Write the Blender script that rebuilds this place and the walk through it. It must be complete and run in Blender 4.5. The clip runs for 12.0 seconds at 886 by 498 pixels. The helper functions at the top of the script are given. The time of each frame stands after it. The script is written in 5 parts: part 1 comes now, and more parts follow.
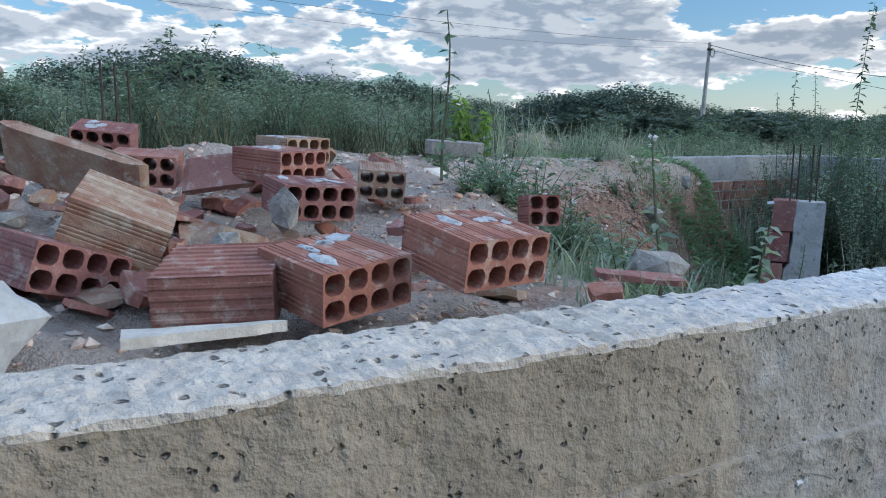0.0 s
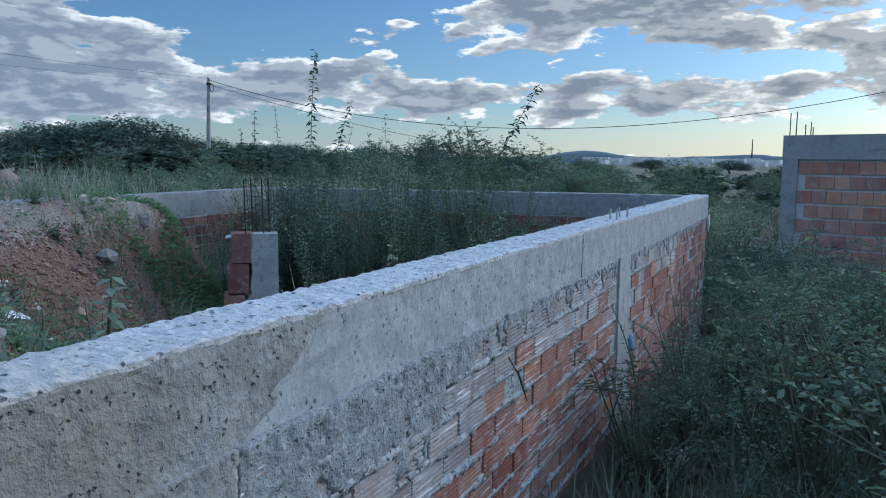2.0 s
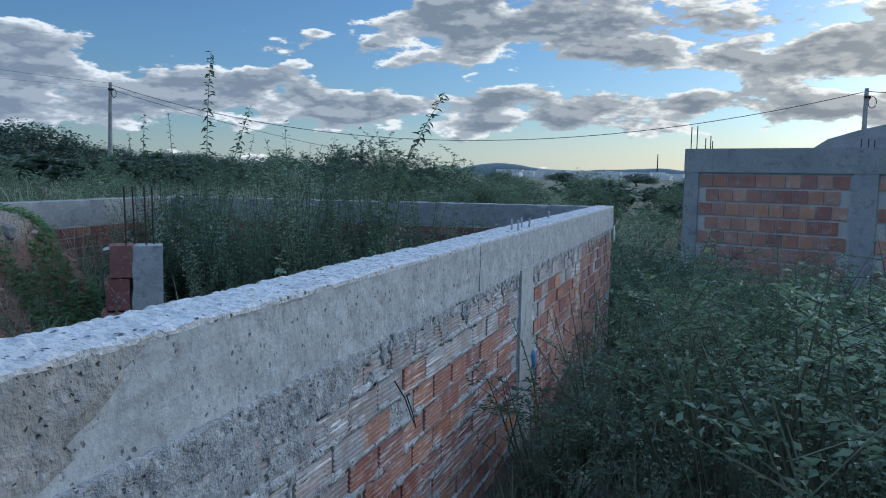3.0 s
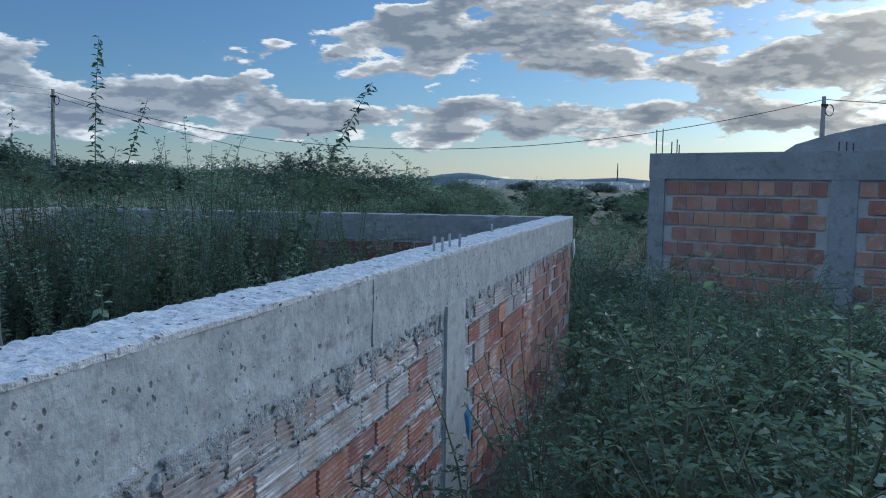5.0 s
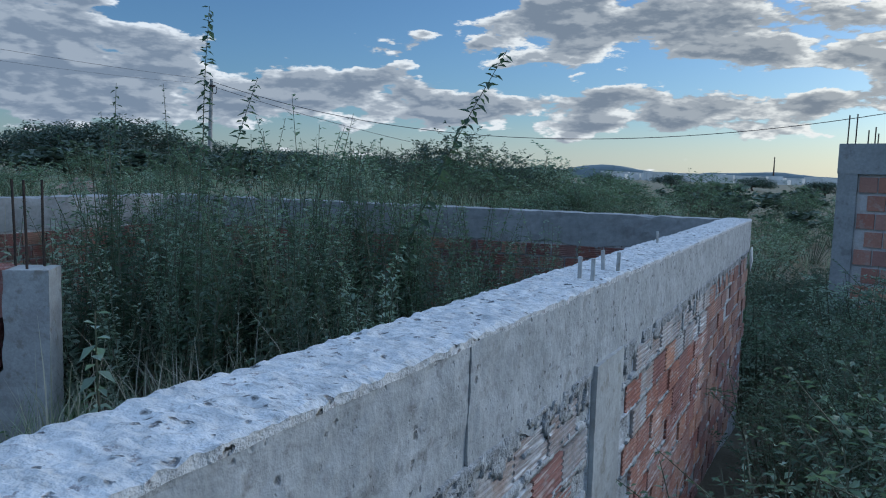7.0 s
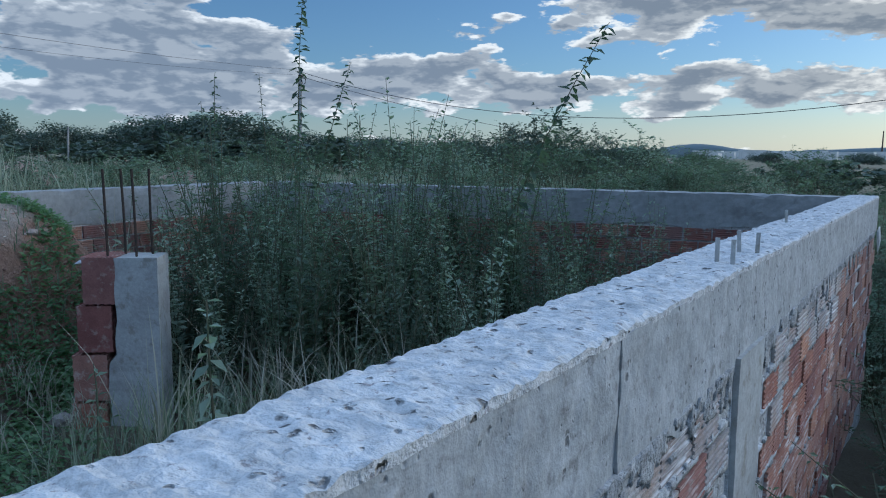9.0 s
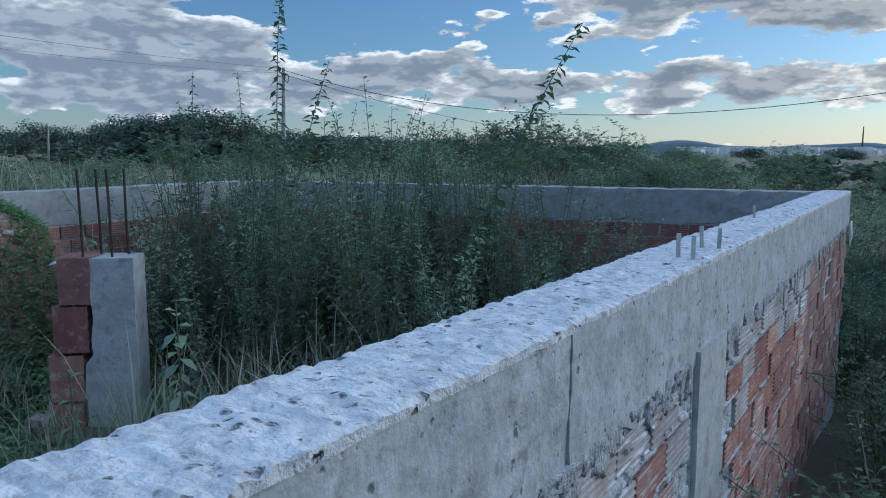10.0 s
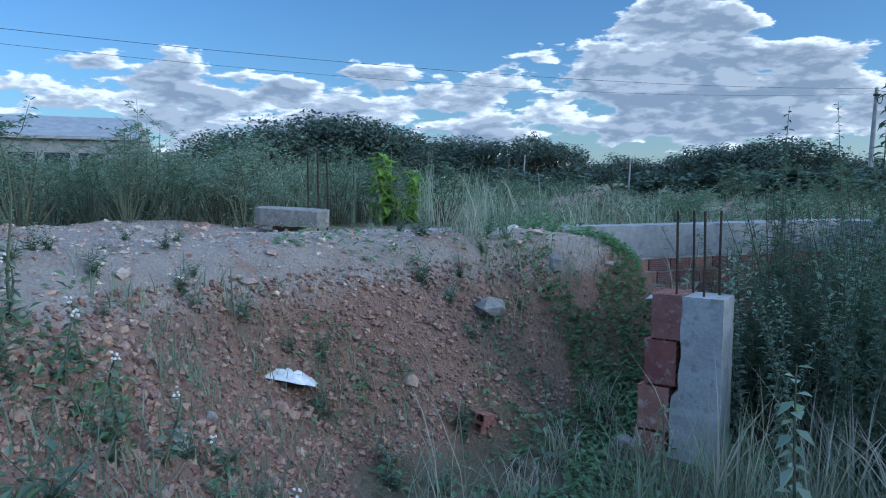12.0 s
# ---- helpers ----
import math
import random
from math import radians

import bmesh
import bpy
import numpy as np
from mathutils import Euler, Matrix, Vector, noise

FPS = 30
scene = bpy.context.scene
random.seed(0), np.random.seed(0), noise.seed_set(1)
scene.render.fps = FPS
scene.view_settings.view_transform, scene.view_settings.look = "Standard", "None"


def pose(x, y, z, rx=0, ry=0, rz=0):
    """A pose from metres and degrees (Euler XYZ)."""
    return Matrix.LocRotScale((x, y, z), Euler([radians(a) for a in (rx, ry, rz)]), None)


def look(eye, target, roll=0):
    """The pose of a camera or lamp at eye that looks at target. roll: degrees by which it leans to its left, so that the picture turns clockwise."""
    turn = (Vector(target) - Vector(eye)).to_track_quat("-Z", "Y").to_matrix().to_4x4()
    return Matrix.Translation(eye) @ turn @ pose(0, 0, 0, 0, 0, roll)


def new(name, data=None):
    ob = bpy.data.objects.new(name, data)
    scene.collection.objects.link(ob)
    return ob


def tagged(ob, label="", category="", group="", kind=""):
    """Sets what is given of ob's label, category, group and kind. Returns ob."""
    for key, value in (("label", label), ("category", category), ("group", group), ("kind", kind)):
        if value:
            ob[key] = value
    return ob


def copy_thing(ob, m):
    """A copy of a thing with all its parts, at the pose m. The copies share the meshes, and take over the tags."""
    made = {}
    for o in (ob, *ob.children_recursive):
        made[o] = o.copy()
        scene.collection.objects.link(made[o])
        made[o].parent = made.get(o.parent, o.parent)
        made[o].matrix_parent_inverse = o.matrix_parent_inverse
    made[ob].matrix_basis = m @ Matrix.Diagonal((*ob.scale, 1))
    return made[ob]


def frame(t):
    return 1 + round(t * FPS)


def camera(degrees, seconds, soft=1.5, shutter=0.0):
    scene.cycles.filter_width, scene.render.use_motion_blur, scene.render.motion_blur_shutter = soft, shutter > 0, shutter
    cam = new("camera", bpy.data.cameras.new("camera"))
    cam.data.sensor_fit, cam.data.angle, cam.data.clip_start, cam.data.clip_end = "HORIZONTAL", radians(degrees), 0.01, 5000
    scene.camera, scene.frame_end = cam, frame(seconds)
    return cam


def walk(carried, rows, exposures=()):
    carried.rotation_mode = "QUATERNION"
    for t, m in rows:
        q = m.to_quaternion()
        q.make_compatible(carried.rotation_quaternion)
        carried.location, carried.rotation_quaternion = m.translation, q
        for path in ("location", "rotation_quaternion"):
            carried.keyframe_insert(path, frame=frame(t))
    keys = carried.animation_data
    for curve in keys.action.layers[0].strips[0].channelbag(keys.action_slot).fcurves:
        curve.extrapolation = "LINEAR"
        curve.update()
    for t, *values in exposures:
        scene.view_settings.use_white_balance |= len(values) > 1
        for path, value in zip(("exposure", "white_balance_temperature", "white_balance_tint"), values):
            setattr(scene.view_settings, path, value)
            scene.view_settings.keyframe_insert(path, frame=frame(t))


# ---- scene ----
cam = camera(61.6, 12.0, 1.1, 0.0)

PATH = [
    (0, (0.737, 0.032, 1.284), (-1.002, 0.963, 0.95), 1.1),
    (0.5, (0.781, 0.158, 1.298), (-0.718, 1.444, 0.981), 1.3),
    (1, (0.829, 0.275, 1.313), (-0.422, 1.809, 1.026), 0.9),
    (1.5, (0.882, 0.384, 1.315), (-0.149, 2.078, 1.058), 0.6),
    (2, (0.938, 0.471, 1.316), (0.064, 2.255, 1.085), 0.5),
    (2.5, (0.987, 0.572, 1.316), (0.232, 2.411, 1.103), 0.6),
    (3, (0.948, 0.728, 1.297), (0.279, 2.602, 1.099), 1.0),
    (3.2, (0.904, 0.825, 1.306), (0.259, 2.709, 1.115), 1.0),
    (4.8, (0.872, 1.689, 1.261), (0.295, 3.597, 1.097), 0.9),
    (5, (0.835, 1.831, 1.268), (0.258, 3.739, 1.098), 0.8),
    (5.5, (0.797, 2.125, 1.275), (0.203, 4.026, 1.093), 0.8),
    (6, (0.835, 2.436, 1.277), (0.182, 4.317, 1.084), 1.0),
    (6.5, (0.749, 2.592, 1.252), (-0.021, 4.427, 1.051), 1.3),
    (7, (0.511, 2.781, 1.272), (-0.405, 4.547, 1.068), 1.8),
    (7.5, (0.365, 2.824, 1.253), (-0.74, 4.478, 1.04), 1.6),
    (9.5, (0.395, 2.855, 1.252), (-0.706, 4.505, 0.998), 0.1),
    (10, (0.431, 2.855, 1.256), (-0.647, 4.52, 1.001), 0.1),
    (10.5, (0.443, 2.882, 1.257), (-0.608, 4.566, 1.012), 0.5),
    (11, (0.427, 2.9, 1.282), (-0.613, 4.594, 1.061), 1.1),
    (11.5, (0.347, 2.831, 1.286), (-1.071, 4.227, 1.09), 0.3),
    (12, (0.306, 2.769, 1.321), (-1.613, 3.301, 1.139), 0.1),
]
walk(cam, [(t, look(eye, target, roll)) for t, eye, target, roll in PATH],
     [(0, 1.08, 5950, 9), (1.0, 0.85, 5650, 8), (3, 0.49, 5430, 7), (5, 0.39, 5430, 7), (7, 0.40, 5460, 7), (9.5, 0.54, 5460, 7), (11, 0.66, 5300, 7), (12, 0.82, 5040, 6)])

# ---- world and sun ----
SUN_YAW, SUN_EL = -34.0, 15.0   # degrees left of +y, degrees above the horizon


s_dir = Vector((-math.sin(radians(SUN_YAW)) * math.cos(radians(SUN_EL)), math.cos(radians(SUN_YAW)) * math.cos(radians(SUN_EL)), math.sin(radians(SUN_EL))))


class Nodes:
    """Short hand for node graphs."""

    def __init__(self, tree):
        self.tree = tree
        tree.nodes.clear()

    def add(self, kind, ins=(), **props):
        n = self.tree.nodes.new(kind)
        for k, v in props.items():
            setattr(n, k, v)
        for key, v in dict(ins).items():
            self.put(n.inputs[key], v)
        return n

    def put(self, socket, v):
        if isinstance(v, bpy.types.NodeSocket):
            self.tree.links.new(v, socket)
        elif isinstance(v, bpy.types.Node):
            self.tree.links.new(v.outputs[0], socket)
        else:
            socket.default_value = v

    def math(self, op, a, b=0.0, c=0.0, clamp=False):
        n = self.add("ShaderNodeMath", operation=op, use_clamp=clamp)
        self.put(n.inputs[0], a), self.put(n.inputs[1], b), self.put(n.inputs[2], c)
        return n.outputs[0]

    def ramp(self, value, lo, hi, to_lo=0.0, to_hi=1.0, smooth=True):
        n = self.add("ShaderNodeMapRange", interpolation_type="SMOOTHSTEP" if smooth else "LINEAR")
        for i, v in enumerate((value, lo, hi, to_lo, to_hi)):
            self.put(n.inputs[i], v)
        return n.outputs[0]

    def mix(self, f, a, b, blend="MIX"):
        n = self.add("ShaderNodeMix", data_type="RGBA", blend_type=blend)
        self.put(n.inputs[0], f), self.put(n.inputs[6], a), self.put(n.inputs[7], b)
        return n.outputs[2]

    def noise(self, vec, scale, detail=4.0, rough=0.55, out="Fac"):
        n = self.add("ShaderNodeTexNoise", {"Vector": vec, "Scale": scale, "Detail": detail, "Roughness": rough})
        return n.outputs[out]


def rgb(r, g, b):
    return (r, g, b, 1.0)


# clumps of cloud and clear gaps: yaw, elevation, half width, half height (degrees), weight
CLOUDS = [(57, 9.5, 5.5, 4.2, 0.34), (53, 5.2, 10, 2.4, 0.18), (88, 6.4, 24, 1.7, 0.17), (36, 6.2, 9, 2.0, 0.20), (80, 3.2, 24, 0.9, 0.10),
          (24, 4.8, 8, 1.4, 0.16), (20, 11.2, 7, 2.0, 0.19), (8, 10.2, 8, 2.4, 0.21), (-10, 8.4, 7, 1.9, 0.33), (-8, 13.8, 12, 1.3, 0.30), (4, 5.4, 16, 0.9, 0.15), (-10, 4.2, 10, 0.8, 0.15), (12, 3.7, 12, 0.5, 0.09),
          (40, 12.0, 9, 2.8, -0.36), (83, 12.5, 18, 3.0, -0.32), (25, 7.6, 6, 0.8, -0.14), (10, 2.0, 30, 1.2, -0.16), (29, 13.4, 5, 2.4, -0.14), (5, 7.2, 14, 0.7, -0.10), (-2, 12.0, 9, 0.7, -0.08)]


def build_world():
    world = bpy.data.worlds.new("sky")
    world.use_nodes = True
    scene.world = world
    n = Nodes(world.node_tree)
    sky = n.add("ShaderNodeTexSky", sky_type="NISHITA", sun_disc=False, sun_elevation=radians(SUN_EL),
                sun_rotation=radians(-SUN_YAW), altitude=400, air_density=1.0, dust_density=1.2, ozone_density=1.6)
    way = n.add("ShaderNodeTexCoord").outputs["Generated"]
    xyz = n.add("ShaderNodeSeparateXYZ", {0: way})
    x, y, z = xyz.outputs
    yaw = n.math("MULTIPLY", n.math("ARCTAN2", n.math("MULTIPLY", x, -1.0), y), 57.2958)
    el = n.math("MULTIPLY", n.math("ARCSINE", z), 57.2958)
    bias = None
    for cy, ce, wy, we, k in CLOUDS:
        a = n.math("DIVIDE", n.math("SUBTRACT", yaw, cy), wy)
        b = n.math("DIVIDE", n.math("SUBTRACT", el, ce), we)
        d = n.math("ADD", n.math("MULTIPLY", a, a), n.math("MULTIPLY", b, b))
        g = n.math("MULTIPLY", n.math("EXPONENT", n.math("MULTIPLY", d, -0.9)), k)
        bias = g if bias is None else n.math("ADD", bias, g)

    def field(dy, de, scale, detail):
        vec = n.add("ShaderNodeCombineXYZ", {0: n.math("MULTIPLY", n.math("ADD", yaw, dy), 0.20),
                                             1: n.math("MULTIPLY", n.math("ADD", el, de), 0.55), 2: 3.7}).outputs[0]
        puff = n.add("ShaderNodeTexVoronoi", {"Vector": vec, "Scale": 2.1, "Detail": 3.0, "Roughness": 0.6, "Lacunarity": 2.3, "Smoothness": 0.7}, feature="SMOOTH_F1", normalize=True)
        return n.math("ADD", n.noise(vec, scale, detail, 0.54), n.math("MULTIPLY", n.math("SUBTRACT", 0.36, puff.outputs["Distance"]), 0.24))

    base = field(0, 0, 1.0, 9.0)
    lit = field(-0.7, 0.45, 1.0, 4.0)
    # extra cloud added above the visible sky, to raise the fill light
    bias = n.math("ADD", bias, n.ramp(el, 16.0, 26.0, 0.0, 0.17))
    thick = n.math("ADD", base, bias)
    cover = n.ramp(thick, 0.55, 0.60)
    core = n.ramp(thick, 0.595, 0.70)
    relief = n.ramp(n.math("SUBTRACT", base, lit), -0.04, 0.09)
    near_sun = n.math("EXPONENT", n.math("MULTIPLY", n.math("POWER", n.math("DIVIDE", n.math("SUBTRACT", yaw, SUN_YAW), 58.0), 2.0), -1.0))
    white = n.mix(near_sun, rgb(0.62, 0.605, 0.58), rgb(0.74, 0.66, 0.53))
    grey = n.mix(near_sun, rgb(0.118, 0.152, 0.198), rgb(0.092, 0.107, 0.122))
    bright = n.math("MULTIPLY", n.math("SUBTRACT", 1.0, n.math("MULTIPLY", core, 0.70)), n.math("ADD", 0.34, n.math("MULTIPLY", relief, 0.80)))
    cloud = n.mix(bright, grey, white)
    # the unseen high cloud overhead is coloured blue, for bluer fill light below
    cloud = n.mix(n.ramp(el, 16.0, 28.0), cloud, n.mix(bright, rgb(0.34, 0.46, 0.66), rgb(0.52, 0.66, 0.90)))
    clear = n.mix(1.0, sky.outputs[0], rgb(0.052, 0.064, 0.077), "MULTIPLY")
    low = n.ramp(el, 0.0, 5.0, 1.0, 0.0)
    clear = n.mix(n.math("MULTIPLY", low, n.math("ADD", 0.2, n.math("MULTIPLY", near_sun, 0.62))), clear, n.mix(near_sun, rgb(0.42, 0.47, 0.51), rgb(0.74, 0.58, 0.34)))
    both = n.mix(cover, clear, cloud)
    # the veiled sun lights the cloud around it
    toward = n.add("ShaderNodeVectorMath", {0: way, 1: tuple(s_dir)}, operation="DOT_PRODUCT").outputs["Value"]
    glow = n.math("EXPONENT", n.math("MULTIPLY", n.math("SUBTRACT", toward, 1.0), 24.0))
    both = n.mix(1.0, both, n.mix(glow, rgb(0, 0, 0), rgb(0.75, 0.64, 0.46)), "ADD")
    below = n.ramp(z, -0.02, 0.0)
    both = n.mix(below, rgb(0.16, 0.17, 0.15), both)
    bg = n.add("ShaderNodeBackground", {0: both, 1: 1.0})
    n.add("ShaderNodeOutputWorld", {0: bg})


build_world()
sun = new("sun", bpy.data.lights.new("sun", "SUN"))
sun.data.energy, sun.data.angle, sun.data.color = 0.85, radians(14), (1.0, 0.95, 0.88)
sun.matrix_world = look(s_dir * 60, (0, 0, 0))


# ---- materials ----
def surface(name, colors, scale=8.0, fine=90.0, bump=0.3, rough=0.9, spread=0.0, spec=0.3, island=False, marks=None, depth=0.01, pits=0.0, streak=None, stain=None, lines=75.0):
    """A rough mineral or plant surface: colours blended by noise at two scales, relief, and a spread between objects."""
    m = bpy.data.materials.new(name)
    m.use_nodes = True
    n = Nodes(m.node_tree)
    pos = n.add("ShaderNodeNewGeometry").outputs["Position"]
    big = n.ramp(n.noise(pos, scale, 5.0), 0.34, 0.66)
    small = n.noise(pos, fine, 3.0, 0.65)
    col = n.mix(big, rgb(*colors[0]), rgb(*colors[1]))
    if len(colors) > 2:
        col = n.mix(n.ramp(n.noise(pos, scale * 2.7, 6.0, 0.65), 0.52, 0.68), col, rgb(*colors[2]))
    if stain:
        along = n.add("ShaderNodeSeparateXYZ", {0: pos}).outputs[1]
        ragged = n.math("ADD", along, n.math("MULTIPLY", n.math("SUBTRACT", n.noise(pos, 4.5, 6.0, 0.65), 0.5), 1.3))
        col = n.mix(n.ramp(ragged, stain[1], stain[2], 1.0, 0.0), col, n.mix(big, rgb(*stain[0]), rgb(*[c * 1.25 for c in stain[0]])))
    if marks:
        col = n.mix(n.ramp(n.noise(pos, marks[1], 4.0, 0.7), marks[2], marks[2] + 0.08), col, rgb(*marks[0]))
    col = n.mix(1.0, col, n.mix(small, rgb(0.68, 0.68, 0.68), rgb(1.3, 1.3, 1.3)), "MULTIPLY")
    if spread:
        if island:
            pick = n.add("ShaderNodeNewGeometry").outputs["Random Per Island"]
        else:
            pick = n.add("ShaderNodeObjectInfo").outputs["Random"]
        hsv = n.add("ShaderNodeHueSaturation", {"Color": col, "Value": n.ramp(pick, 0.0, 1.0, 1.0 - spread, 1.0 + spread, False),
                                                "Hue": n.ramp(pick, 0.0, 1.0, 0.5 - spread * 0.05, 0.5 + spread * 0.05, False),
                                                "Saturation": n.ramp(n.math("FRACT", n.math("MULTIPLY", pick, 7.13)), 0.0, 1.0, 1.0 - spread * 0.6, 1.0 + spread * 0.3, False)})
        col = hsv.outputs[0]
    height = n.math("ADD", n.math("MULTIPLY", small, 0.5), n.noise(pos, fine * 0.28, 4.0, 0.6))
    if streak:
        lines = n.add("ShaderNodeMapping", {"Vector": pos, "Scale": (5.0, 5.0, lines)})
        seen = n.math("MULTIPLY", n.ramp(n.noise(lines.outputs[0], 1.0, 3.0, 0.6), 0.48, 0.60), n.ramp(n.noise(pos, 3.0, 4.0), 0.46, 0.62))
        col = n.mix(n.math("MULTIPLY", seen, 0.95), col, rgb(*streak))
    if pits:
        bent = n.add("ShaderNodeMix", {0: 0.02, 4: pos, 5: n.noise(pos, 50.0, 2.0, 0.5, "Color")}, data_type="VECTOR").outputs[1]
        cells = n.add("ShaderNodeTexVoronoi", {"Vector": bent, "Scale": pits})
        hole = n.math("MULTIPLY", n.ramp(cells.outputs["Distance"], 0.14, 0.32, 1.0, 0.0), n.ramp(n.noise(pos, pits * 0.35, 4.0, 0.65), 0.50, 0.60))
        # the shade inside the pits is put into the colour, besides the relief
        col = n.mix(n.math("MULTIPLY", hole, 0.75), col, rgb(0.07, 0.07, 0.07))
        height = n.math("SUBTRACT", height, n.math("MULTIPLY", hole, 1.2))
    relief = n.add("ShaderNodeBump", {"Strength": bump, "Distance": depth, "Height": height})
    shader = n.add("ShaderNodeBsdfPrincipled", {"Base Color": col, "Roughness": rough, "Normal": relief, "Specular IOR Level": spec})
    n.add("ShaderNodeOutputMaterial", {0: shader})
    return m


def leafy(name, a, b, thin=0.4, rough=0.58):
    """Leaves and blades, each with a shade of its own, that let some light through."""
    m = bpy.data.materials.new(name)
    m.use_nodes = True
    n = Nodes(m.node_tree)
    pick = n.add("ShaderNodeNewGeometry").outputs["Random Per Island"]
    pos = n.add("ShaderNodeNewGeometry").outputs["Position"]
    col = n.mix(pick, rgb(*a), rgb(*b))
    col = n.mix(1.0, col, n.mix(n.noise(pos, 3.0, 3.0), rgb(0.6, 0.6, 0.6), rgb(1.4, 1.4, 1.4)), "MULTIPLY")
    face = n.add("ShaderNodeBsdfPrincipled", {"Base Color": col, "Roughness": rough, "Specular IOR Level": 0.22})
    glow = n.add("ShaderNodeBsdfTranslucent", {"Color": n.mix(1.0, col, rgb(1.05, 1.2, 0.8), "MULTIPLY")})
    both = n.add("ShaderNodeMixShader", {0: thin, 1: face, 2: glow})
    n.add("ShaderNodeOutputMaterial", {0: both})
    return m


M_CLAY = surface("fired_clay", [(0.30, 0.130, 0.100), (0.23, 0.095, 0.075), (0.38, 0.27, 0.225)], 9, 140, 0.45, 0.88, 0.2)
M_CLAY_WALL = surface("fired_clay_wall", [(0.36, 0.165, 0.115), (0.27, 0.12, 0.088), (0.40, 0.29, 0.25)], 7, 120, 0.45, 0.88, 0.28, streak=(0.60, 0.53, 0.49), lines=120.0)
M_CLAY_COATED = surface("mortar_coated_clay", [(0.40, 0.385, 0.375), (0.33, 0.26, 0.225), (0.27, 0.25, 0.24)], 9, 110, 0.6, 0.92, 0.18, streak=(0.74, 0.74, 0.74), lines=120.0)
M_CLAY_HOUSE = surface("fired_clay_house", [(0.40, 0.21, 0.15), (0.32, 0.165, 0.12), (0.40, 0.30, 0.25)], 3, 60, 0.4, 0.88, 0.25)
M_JOINT = surface("pale_joint_mortar", [(0.46, 0.45, 0.44), (0.38, 0.37, 0.36), (0.42, 0.39, 0.36)], 4, 60, 0.5, 0.95)
M_CLAY_ISL = surface("fired_clay_far", [(0.29, 0.14, 0.105), (0.22, 0.12, 0.095), (0.30, 0.27, 0.25)], 7, 120, 0.5, 0.88, 0.3, island=True)
M_CLAY_DIRTY = surface("dirty_clay", [(0.36, 0.27, 0.19), (0.27, 0.14, 0.09), (0.40, 0.34, 0.27)], 12, 110, 0.5, 0.95, 0.1)
M_MORTAR = surface("mortar", [(0.47, 0.48, 0.48), (0.37, 0.375, 0.375), (0.26, 0.25, 0.24)], 9, 80, 0.8, 0.95, 0.0, marks=((0.56, 0.57, 0.58), 5.0, 0.55), pits=55.0, depth=0.02)
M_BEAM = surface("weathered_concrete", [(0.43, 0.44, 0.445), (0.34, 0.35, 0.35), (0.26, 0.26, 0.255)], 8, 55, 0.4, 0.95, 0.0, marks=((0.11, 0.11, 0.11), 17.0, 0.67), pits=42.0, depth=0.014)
M_CRUST = surface("mortar_crust", [(0.35, 0.36, 0.365), (0.26, 0.265, 0.265), (0.44, 0.445, 0.45)], 16, 80, 0.9, 0.95, 0.0, marks=((0.10, 0.10, 0.10), 22.0, 0.63), pits=60.0, depth=0.018)
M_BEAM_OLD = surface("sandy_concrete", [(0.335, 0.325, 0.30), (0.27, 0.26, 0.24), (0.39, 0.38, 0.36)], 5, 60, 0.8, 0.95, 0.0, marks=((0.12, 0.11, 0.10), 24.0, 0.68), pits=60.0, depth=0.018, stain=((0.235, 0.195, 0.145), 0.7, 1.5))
# paler than the beam sides: skylight on the top is in this colour
M_BEAM_TOP_SKYLIT = surface("skylit_rough_concrete", [(0.60, 0.60, 0.595), (0.49, 0.49, 0.485), (0.38, 0.38, 0.37)], 14, 70, 1.0, 0.95, 0.0, marks=((0.30, 0.28, 0.275), 48.0, 0.60), pits=48.0, depth=0.012, stain=((0.42, 0.37, 0.31), 0.6, 1.9))
M_CONCRETE = surface("column_concrete", [(0.42, 0.43, 0.42), (0.34, 0.34, 0.33), (0.28, 0.27, 0.24)], 6, 60, 0.35, 0.92, 0.06)
M_GREY_BEAM = surface("grey_render", [(0.30, 0.31, 0.31), (0.24, 0.25, 0.25), (0.2, 0.2, 0.2)], 2, 30, 0.3, 0.95)
M_STEEL = surface("rusty_steel", [(0.06, 0.04, 0.03), (0.03, 0.025, 0.022)], 40, 300, 0.4, 0.75)
M_RUBBLE = surface("rubble", [(0.50, 0.42, 0.35), (0.40, 0.23, 0.16), (0.55, 0.51, 0.47)], 6, 60, 0.6, 0.95, 0.35, island=True)
M_CLODS = surface("red_clods", [(0.29, 0.185, 0.14), (0.22, 0.135, 0.10), (0.34, 0.24, 0.185)], 6, 60, 0.6, 0.95, 0.3, island=True)
M_STONE = surface("grey_stone", [(0.26, 0.245, 0.22), (0.19, 0.175, 0.155), (0.33, 0.31, 0.28)], 14, 90, 0.7, 0.95, 0.12)
M_WOOD = surface("bleached_wood", [(0.50, 0.46, 0.40), (0.36, 0.32, 0.27)], 20, 160, 0.4, 0.85)
M_BARK = surface("bark", [(0.15, 0.12, 0.09), (0.09, 0.07, 0.055)], 12, 80, 0.6, 0.95)
M_POLE = surface("pole_concrete", [(0.36, 0.35, 0.33), (0.28, 0.275, 0.26)], 3, 40, 0.3, 0.9)
M_WIRE = surface("cable", [(0.03, 0.03, 0.032), (0.02, 0.02, 0.02)], 5, 50, 0.1, 0.6)
M_BAG = surface("white_plastic", [(0.72, 0.72, 0.72), (0.55, 0.54, 0.52)], 20, 60, 0.3, 0.5)
M_ROOF = surface("grey_roof", [(0.34, 0.35, 0.36), (0.27, 0.275, 0.28)], 2, 20, 0.3, 0.8)
